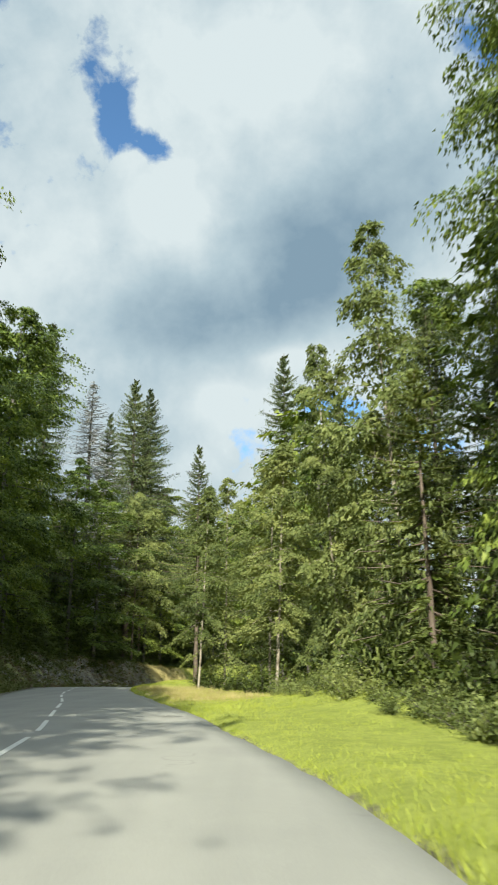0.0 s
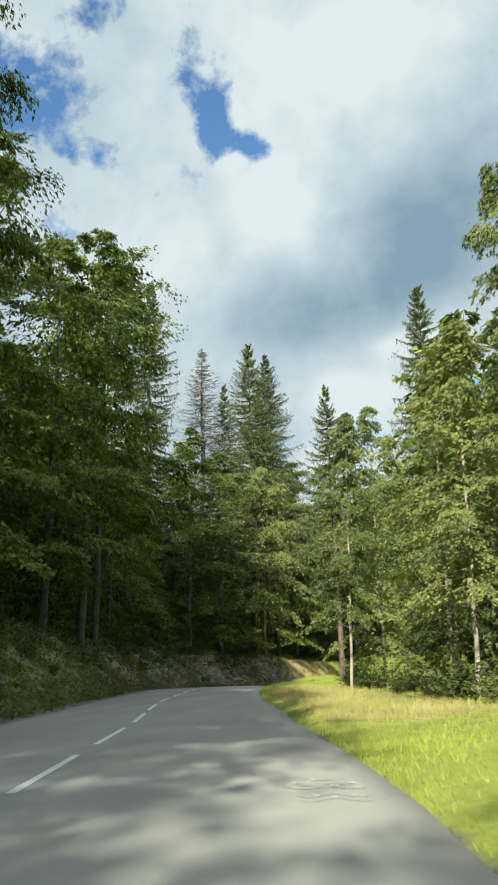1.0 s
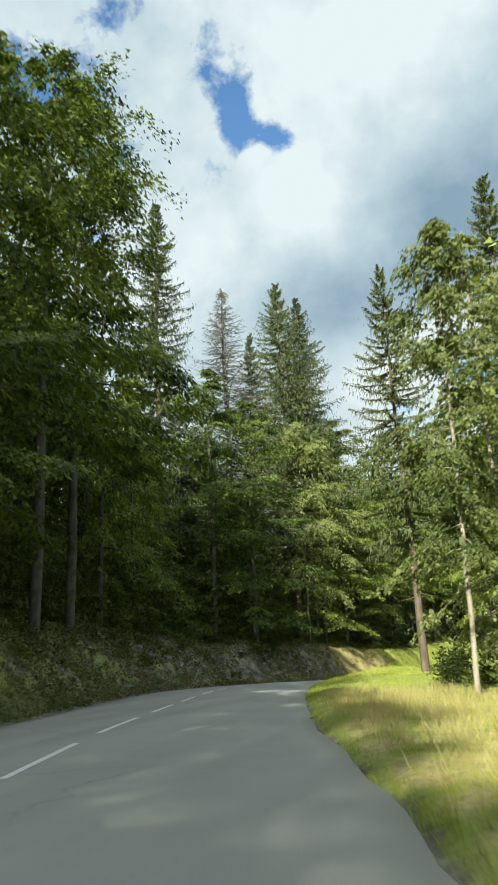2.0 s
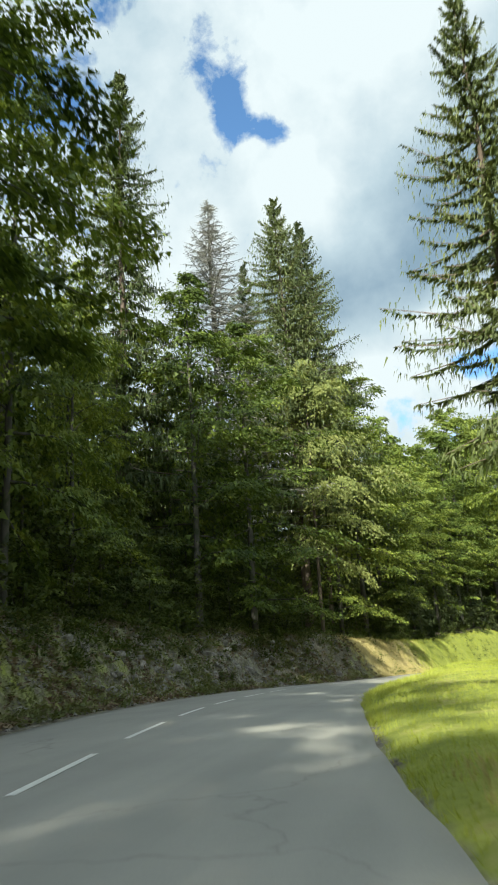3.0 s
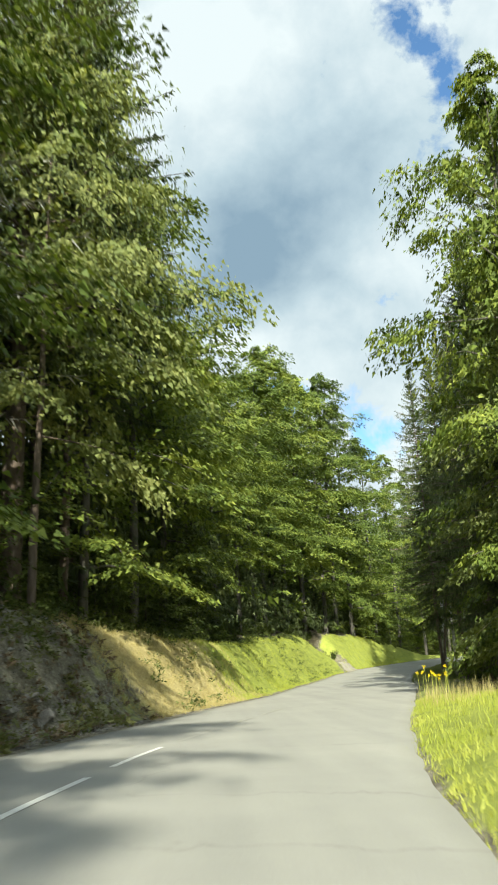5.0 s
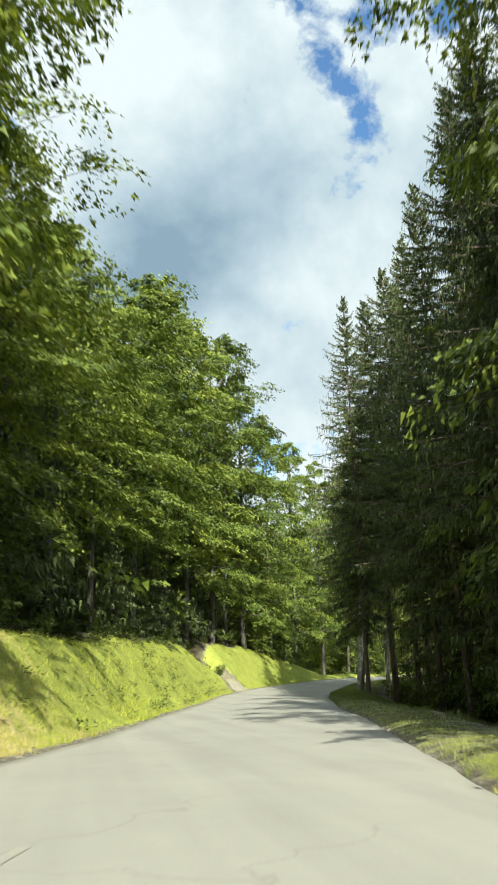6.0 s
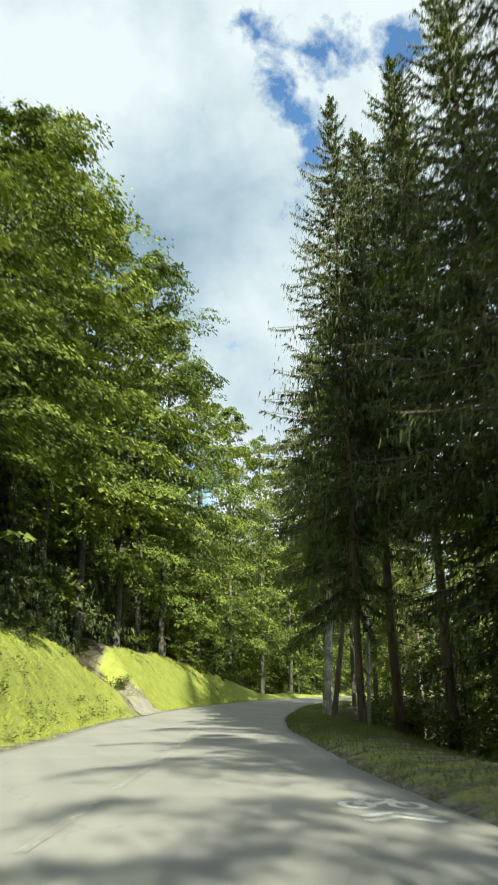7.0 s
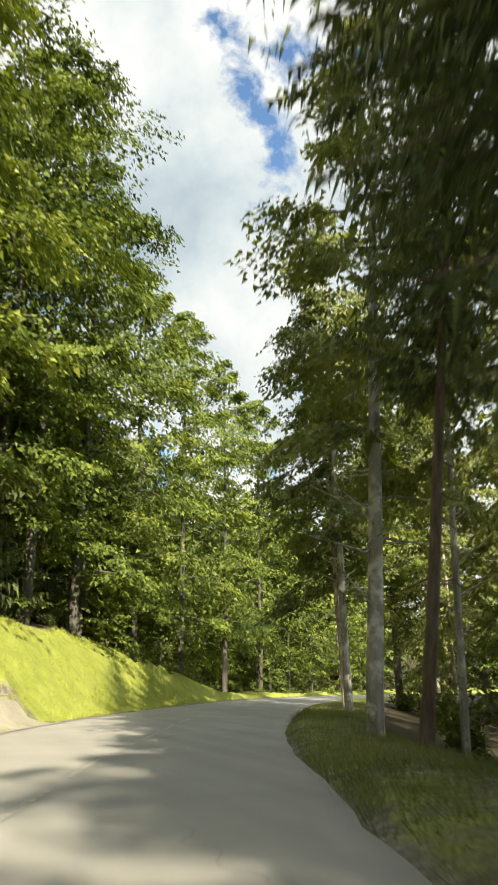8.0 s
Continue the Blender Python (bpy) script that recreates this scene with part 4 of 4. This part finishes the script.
rows(1, 158, 200, 7.0, 14.5, BIRCHES, 12, 18, 1.5)
rows(1, 172, 210, 4.5, 17.0, FAR_BEECHES, 21, 28, 1.5)
rows(1, 112, 200, 3.6, 6.6, SHRUBS + YOUNG[:1], 1.0, 3.0, 0.9)
rows(1, 8, 30, 0.8, 4.3, SUN_TINTED_SHRUBS, 0.5, 1.1, 0.35)
rows(1, 18, 34, 1.2, 6.0, SUN_TINTED_SHRUBS, 0.7, 1.5, 0.5)
rows(1, 8, 26, 1.3, 5.8, SHRUBS, 1.2, 2.4, 0.4)
rows(1, 24, 42, 1.8, 7.8, SHRUBS, 0.9, 2.4, 0.5)
rows(1, 36, 58, 1.8, 5.2, SHRUBS, 0.8, 2.0, 0.5)


plant(FAR_BEECHES[1], -14.2, 18.0, 27.0, turn=40, wide=0.6)
plant(BEECHES[2], 39.0, 224.0, 37.0 - on_ground(39.0, 224.0), turn=70, wide=0.75)
plant(FAR_BEECHES[2], -15.0, 25.5, 26.0, turn=140, wide=0.55)
rows(-1, 196, 240, 2.8, 4.6, FAR_BEECHES, 6, 9, 0.5)
rows(-1, 196, 240, 1.8, 3.2, SHRUBS, 0.8, 1.8, 0.4)
rows(-1, 198, 240, 3.6, 8.0, FAR_BEECHES, 13, 19, 0.8)
rows(-1, 184, 234, 2.4, 10.5, FAR_SPRUCES, 15, 23, 0.8)
rows(-1, 188, 230, 3.0, 15.0, FAR_BEECHES, 21, 27, 1.0)

# dark shrubs that close in over the gravel track
for d, y, height in ((2.0, 168.2, 1.0), (2.9, 168.6, 1.5), (3.9, 169.4, 1.9), (4.8, 170.6, 2.3), (5.2, 172.2, 2.4), (4.2, 173.6, 1.9), (3.0, 174.2, 1.3), (6.4, 171.4, 2.8)):
    plant(pick(SHRUBS), float(road_x(y, -1)) - d / float(slant(y)), y, height)


def far_wood():
    """The wood that closes the view where the road bends away."""
    made = 0
    for i in range(400):
        y, x = rng.uniform(188, 262), rng.uniform(8, 120)
        inner = (float(road_x(y, -1)) - x)
        if inner < 4.5 or inner > 45:
            continue
        near = inner < 12
        plant(pick(YOUNG) if near and made % 3 == 0 else pick(FAR_BEECHES), x, y, rng.uniform(6, 12) if near else rng.uniform(15, 24))
        made += 1
        if made > 62:
            break


far_wood()
for ob, h in ALL_KINDS:
    if ob.name not in PLANTED:
        plant((ob, h), -45.0, 60.0 + rng.uniform(0, 40), h)


def distant_forest():
    """Spruces of the surrounding wood, beyond the rows that line the road: ragged tiers of drooping branches."""
    r = np.random.default_rng(88)
    soup = Soup()
    made = 0
    while made < 1050:
        x, y = (r.uniform(-120, 190), r.uniform(-60, 300)) if made % 3 else (r.uniform(-5, 75), r.uniform(196, 285))
        dr, dl = (float(a) for a in offsets(x, y))
        if max(dr, dl) < (27 if y < 195 or dr > 0 else 9) or max(dr, dl) > 120:
            continue
        made += 1
        z0, h = float(ground_z(x, y)), r.uniform(15, 25) + (6 if y > 195 else 0)
        soup.tube([(x, y, z0 - 0.5), (x, y, z0 + h)], [0.22, 0.03], 4)
        for k in range(11):
            q = 0.08 + 0.9 * k / 11
            n = 9
            az = r.uniform(0, 6.28) + np.arange(n) * 6.283 / n + r.normal(0, 0.2, n)
            ln = h * 0.19 * (1 - q) ** 0.85 * r.uniform(0.7, 1.2, n) + 0.3
            d = unit(np.column_stack([np.cos(az), np.sin(az), np.full(n, -0.55)]))
            side = np.column_stack([-np.sin(az), np.cos(az), r.normal(0, 0.3, n)])
            soup.leaves(np.repeat([[x, y, z0 + h * (q + 0.05)]], n, 0), d, unit(side), ln * 1.1, ln * 0.75)
    tagged(new("distant_forest", soup.mesh("distant_forest", LEAF_SPRUCE)), "dark spruce forest stretching away from the road", "forest", kind="stuff")


distant_forest()


# ---- grasses and herbs ----
def blades(name, label, mat, count, y0, y1, side, d0, d1, low, high, width=0.035, seed=1, clump=6, power=1.0, lean=0.45):
    """Grass blades in tufts between two lines along the road."""
    r = np.random.default_rng(seed)
    n = count // clump
    y = r.uniform(y0, y1, n)
    d = d0 + (d1 - d0) * r.uniform(0, 1, n) ** power
    x = road_x(y, side) + side * d / slant(y)
    keep = r.uniform(0, 1, n) < 0.65 + 0.5 * bumps(x, y, 0.9, seed)
    x, y = np.repeat(x[keep], clump) + r.normal(0, 0.07, keep.sum() * clump), np.repeat(y[keep], clump) + r.normal(0, 0.07, keep.sum() * clump)
    k = len(x)
    p = np.column_stack([x, y, ground_z(x, y) - 0.03])
    up = unit(np.column_stack([r.normal(0, lean, k), r.normal(0, lean, k), np.ones(k)]))
    a = r.uniform(0, 6.28, k)
    s = np.column_stack([np.cos(a), np.sin(a), np.zeros(k)])
    soup = Soup()
    L = r.uniform(low, high, k) * (0.75 + 0.35 * bumps(x, y, 2.2, seed + 1))
    soup.leaves(p, up, s, L, width * r.uniform(0.6, 1.4, k))
    return tagged(new(name, soup.mesh(name, mat)), label, "grass", kind="stuff")


blades("verge_grass", "bright green roadside grass in the sun", GRASS_GREEN, 74000, 2, 46, 1, 0.05, 8.0, 0.07, 0.22, 0.014, seed=1, power=1.4)
blades("dry_grass", "tall straw-coloured dry grass beside the road", GRASS_DRY, 17000, 29, 51, 1, 0.5, 4.2, 0.15, 0.45, 0.012, seed=2)
blades("verge_grass", "bright green grass on the inside of the bend", GRASS_GREEN, 84000, 46, 106, 1, 0.05, 9.0, 0.1, 0.26, 0.016, seed=3, power=1.3)
# beyond the clearing the blades take the green with shade mixed in
blades("verge_grass", "grass strip along the road edge, shade put into its dull green", GRASS_SHADED, 42000, 106, 190, 1, 0.05, 3.4, 0.08, 0.28, 0.018, seed=4)
blades("verge_grass", "long soft grass on the road edge in the shade-darkened green", GRASS_SHADED, 42000, 138, 178, 1, 0.05, 3.6, 0.15, 0.42, 0.014, seed=14, lean=0.6)
blades("bank_grass", "sunlit bright green grass on the bank", GRASS_GREEN, 54000, 114, 200, -1, 0.25, 5.2, 0.14, 0.4, 0.028, seed=5)
blades("dry_grass", "dry yellow grass on the sunny bank", GRASS_DRY, 22000, 102.5, 121, -1, 0.3, 4.2, 0.12, 0.4, 0.02, seed=6)
blades("tall_stalks", "tall dry grass stalks at the end of the clearing", GRASS_DRY, 900, 98, 108, 1, 0.4, 3.2, 0.5, 0.9, 0.012, seed=9, clump=3, lean=0.2)
# left bank: the same green with shade in its colour
blades("bank_grass", "weeds and tall grass on the bank, shade put into their dull green", GRASS_SHADED, 36000, 34, 78, -1, 0.4, 5.4, 0.2, 0.55, 0.022, seed=11, lean=0.6)


blades("bank_grass", "patches of green grass and weeds on the stony bank", GRASS_SHADED, 15000, 76, 97, -1, 0.5, 5.0, 0.15, 0.4, 0.02, seed=12, lean=0.7)


def herbs(name, label, mat, n, y0, y1, d0, d1, low, high, leaf, seed, per=26):
    """Low leafy weeds on the left bank, in clumps."""
    r = np.random.default_rng(seed)
    y = r.uniform(y0, y1, n)
    d = r.uniform(d0, d1, n)
    x = road_x(y, -1) - d / slant(y)
    keep = bumps(x, y, 1.5, seed) > r.uniform(-0.9, 0.5, n)
    x, y = x[keep], y[keep]
    k = len(x)
    h = r.uniform(low, high, k)
    base = np.column_stack([x, y, ground_z(x, y)])
    o = r.normal(0, 1, (k, per, 3)) * [0.42, 0.42, 0] + [0, 0, 1] * r.uniform(0.05, 1.0, (k, per, 1)) ** 0.8
    p = (base[:, None] + o * h[:, None, None]).reshape(-1, 3)
    dirs = unit(o.reshape(-1, 3) * [1, 1, 0.2] + r.normal(0, 0.35, (k * per, 3)))
    side = unit(np.cross(dirs, unit(r.normal(0, 0.5, (k * per, 3)) + [0, 0, 1])))
    L = leaf * r.uniform(0.5, 1.5, k * per)
    soup = Soup()
    soup.leaves(p, dirs, side, L, L * 0.6)
    tagged(new(name, soup.mesh(name, mat)), label, "weeds", kind="stuff")


herbs("bank_herbs", "low shaded herbs and weeds on the stony bank", LEAF_WEED, 3500, 8, 101, 0.2, 5.2, 0.1, 0.5, 0.13, 7)
herbs("bank_plants", "leafy green plants and ferns along the top of the bank", LEAF_SHRUB, 1300, 20, 104, 2.2, 5.6, 0.25, 0.7, 0.15, 37, 34)
herbs("leaf_litter", "brown dead leaves and twigs lying on the bank", LEAF_LITTER, 2400, 50, 104, 0.3, 4.8, 0.06, 0.2, 0.12, 17, 18)
herbs("bank_weeds", "tall green weeds growing on the sunny grass bank", LEAF_BIRCH, 300, 106, 166, 0.4, 4.4, 0.2, 0.55, 0.11, 27)


def wildflowers(x, y):
    """A clump of tall yellow flowers."""
    r = np.random.default_rng(5)
    ob = tagged(new("wildflowers"), "clump of tall yellow wildflowers in the grass", "flowers")
    stems = Soup()
    tops = []
    for i in range(14):
        bx, by, h = r.normal(0, 0.35), r.normal(0, 0.35), r.uniform(0.6, 1.1)
        top = np.array([bx + r.normal(0, 0.1), by + r.normal(0, 0.1), h])
        stems.tube([(bx, by, -0.05), top], [0.008, 0.005], 3)
        tops.append(top)
    ob.matrix_basis = pose(x, y, on_ground(x, y))
    part("woody_base", stems.mesh("stems", GRASS_GREEN), ob)
    for top in tops:
        k = 14
        d = unit(r.normal(0, 1, (k, 3)) + [0, 0, 0.4])
        head = Soup()
        head.leaves(np.repeat(top[None], k, 0), d, unit(np.cross(d, r.normal(0, 1, (k, 3)))), 0.09, 0.05)
        part("flower_head", head.mesh("flower_head", FLOWER), ob, "yellow flower head")


wildflowers(-2.0, 104.5)


# ---- stones on the bank ----
def stone_mesh(seed):
    r = np.random.default_rng(seed)
    bm = bmesh.new()
    bmesh.ops.create_icosphere(bm, subdivisions=2, radius=1.0)
    cuts = [(Vector(unit(r.normal(0, 1, 3))), r.uniform(0.55, 0.85)) for _ in range(9)]
    for v in bm.verts:
        for nrm, d in cuts:
            over = v.co.dot(nrm) - d
            if over > 0:
                v.co -= nrm * over
        v.co *= 1 + 0.06 * float(r.normal())
    me = bpy.data.meshes.new("stone")
    bm.to_mesh(me)
    bm.free()
    me.materials.append(ROCK)
    return me


STONES = [stone_mesh(s) for s in (71, 72, 73, 74)]
for i in range(90):
    y = rng.uniform(58, 97) if i % 3 else rng.uniform(82, 96)
    d = rng.uniform(0.6, 4.4)
    x = float(road_x(y, -1) - d / slant(y))
    size = 0.05 + 0.22 * rng.uniform(0, 1) ** 2.2
    st = tagged(new("stone", STONES[i % 4]), "grey angular stone on the earth bank", "stone", "stones on the bank")
    st.matrix_basis = pose(x, float(y), on_ground(x, y) + size * 0.15, rng.uniform(-20, 20), rng.uniform(-20, 20), rng.uniform(0, 360)) @ Matrix.Diagonal((size * 1.3, size, size * 0.8, 1))
for i in range(140):
    # half-buried rocks that show in the cut of the bank
    y = rng.uniform(68, 98)
    d = rng.uniform(0.7, 3.2)
    x = float(road_x(y, -1) - d / slant(y))
    size = 0.10 + 0.24 * rng.uniform(0, 1) ** 1.6
    st = tagged(new("stone", STONES[(i + 1) % 4]), "grey rock half buried in the earth bank", "stone", "stones on the bank")
    st.matrix_basis = pose(x, float(y), on_ground(x, y) - size * 0.1, rng.uniform(-25, 25), rng.uniform(10, 45), rng.uniform(0, 360)) @ Matrix.Diagonal((size * 1.5, size, size * 0.7, 1))
big = tagged(new("stone", STONES[1]), "pale grey boulder at the foot of the bank", "stone", "stones on the bank")
big.matrix_basis = pose(-18.9, 75.9, on_ground(-18.9, 75.9) + 0.12, 0, 0, 40) @ Matrix.Diagonal((0.34, 0.3, 0.3, 1))



def fallen_branch(x, y, length, turn, seed):
    """A bare broken branch with side twigs, lying on the bank."""
    r = np.random.default_rng(seed)
    wood = Soup()
    u = np.linspace(0, 1, 6)
    c, k = math.cos(radians(turn)), math.sin(radians(turn))
    px, py = x + length * u * c + r.normal(0, 0.04, 6), y + length * u * k + r.normal(0, 0.04, 6)
    line = np.column_stack([px - x, py - y, ground_z(px, py) - on_ground(x, y) + 0.06 + 0.1 * u])
    wood.tube(line, 0.035 * (1.1 - u), 6)
    for i in range(6):
        at = line[int(r.integers(1, 5))]
        wood.tube([at, at + r.normal(0, 0.16, 3) + [0.1 * c, 0.1 * k, 0.12], at + r.normal(0, 0.3, 3) + [0.2 * c, 0.2 * k, 0.2]], [0.014, 0.01, 0.004], 4)
    ob = tagged(new("fallen_branch", wood.mesh("fallen_branch", BARK_GREY, True)), "bare grey broken branch lying on the bank", "branch", "fallen branches on the bank")
    ob.matrix_basis = pose(x, y, on_ground(x, y))


for bx, by, length, turn in ((-19.6, 63.4, 1.7, 200), (-20.2, 70.5, 1.3, 120), (-19.6, 80.8, 1.6, 60), (-18.6, 86.5, 1.2, 160), (-16.6, 93.4, 1.8, 75), (-15.9, 97.2, 1.2, 140)):
    fallen_branch(bx, by, length, turn, int(by))


def scree():
    """Loose small stones and clods lying on the earth bank."""
    r = np.random.default_rng(77)
    n = 5200
    y = r.uniform(52, 102, n)
    d = 0.35 + 4.6 * r.uniform(0, 1, n) ** 1.3
    x = road_x(y, -1) - d / slant(y)
    p = np.column_stack([x, y, ground_z(x, y) + 0.01])
    size = 0.025 + 0.09 * r.uniform(0, 1, n) ** 3
    six = np.array([(1, 0, 0), (-1, 0, 0), (0, 1, 0), (0, -1, 0), (0, 0, 0.8), (0, 0, -0.8)], float)
    turn = r.uniform(0, 6.28, n)
    c, k = np.cos(turn), np.sin(turn)
    v = six[None] * size[:, None, None] * r.uniform(0.6, 1.3, (n, 6, 1))
    v = np.stack([v[..., 0] * c[:, None] - v[..., 1] * k[:, None], v[..., 0] * k[:, None] + v[..., 1] * c[:, None], v[..., 2] + 0.3 * v[..., 0]], -1) + p[:, None]
    tri = np.array([(0, 2, 4), (2, 1, 4), (1, 3, 4), (3, 0, 4), (2, 0, 5), (1, 2, 5), (3, 1, 5), (0, 3, 5)])
    f = (tri[None] + 6 * np.arange(n)[:, None, None]).reshape(-1, 3)
    tagged(new("scree", mesh("scree", v.reshape(-1, 3), f, ROCK)), "loose small grey stones scattered on the earth bank", "stones", kind="stuff")


scree()
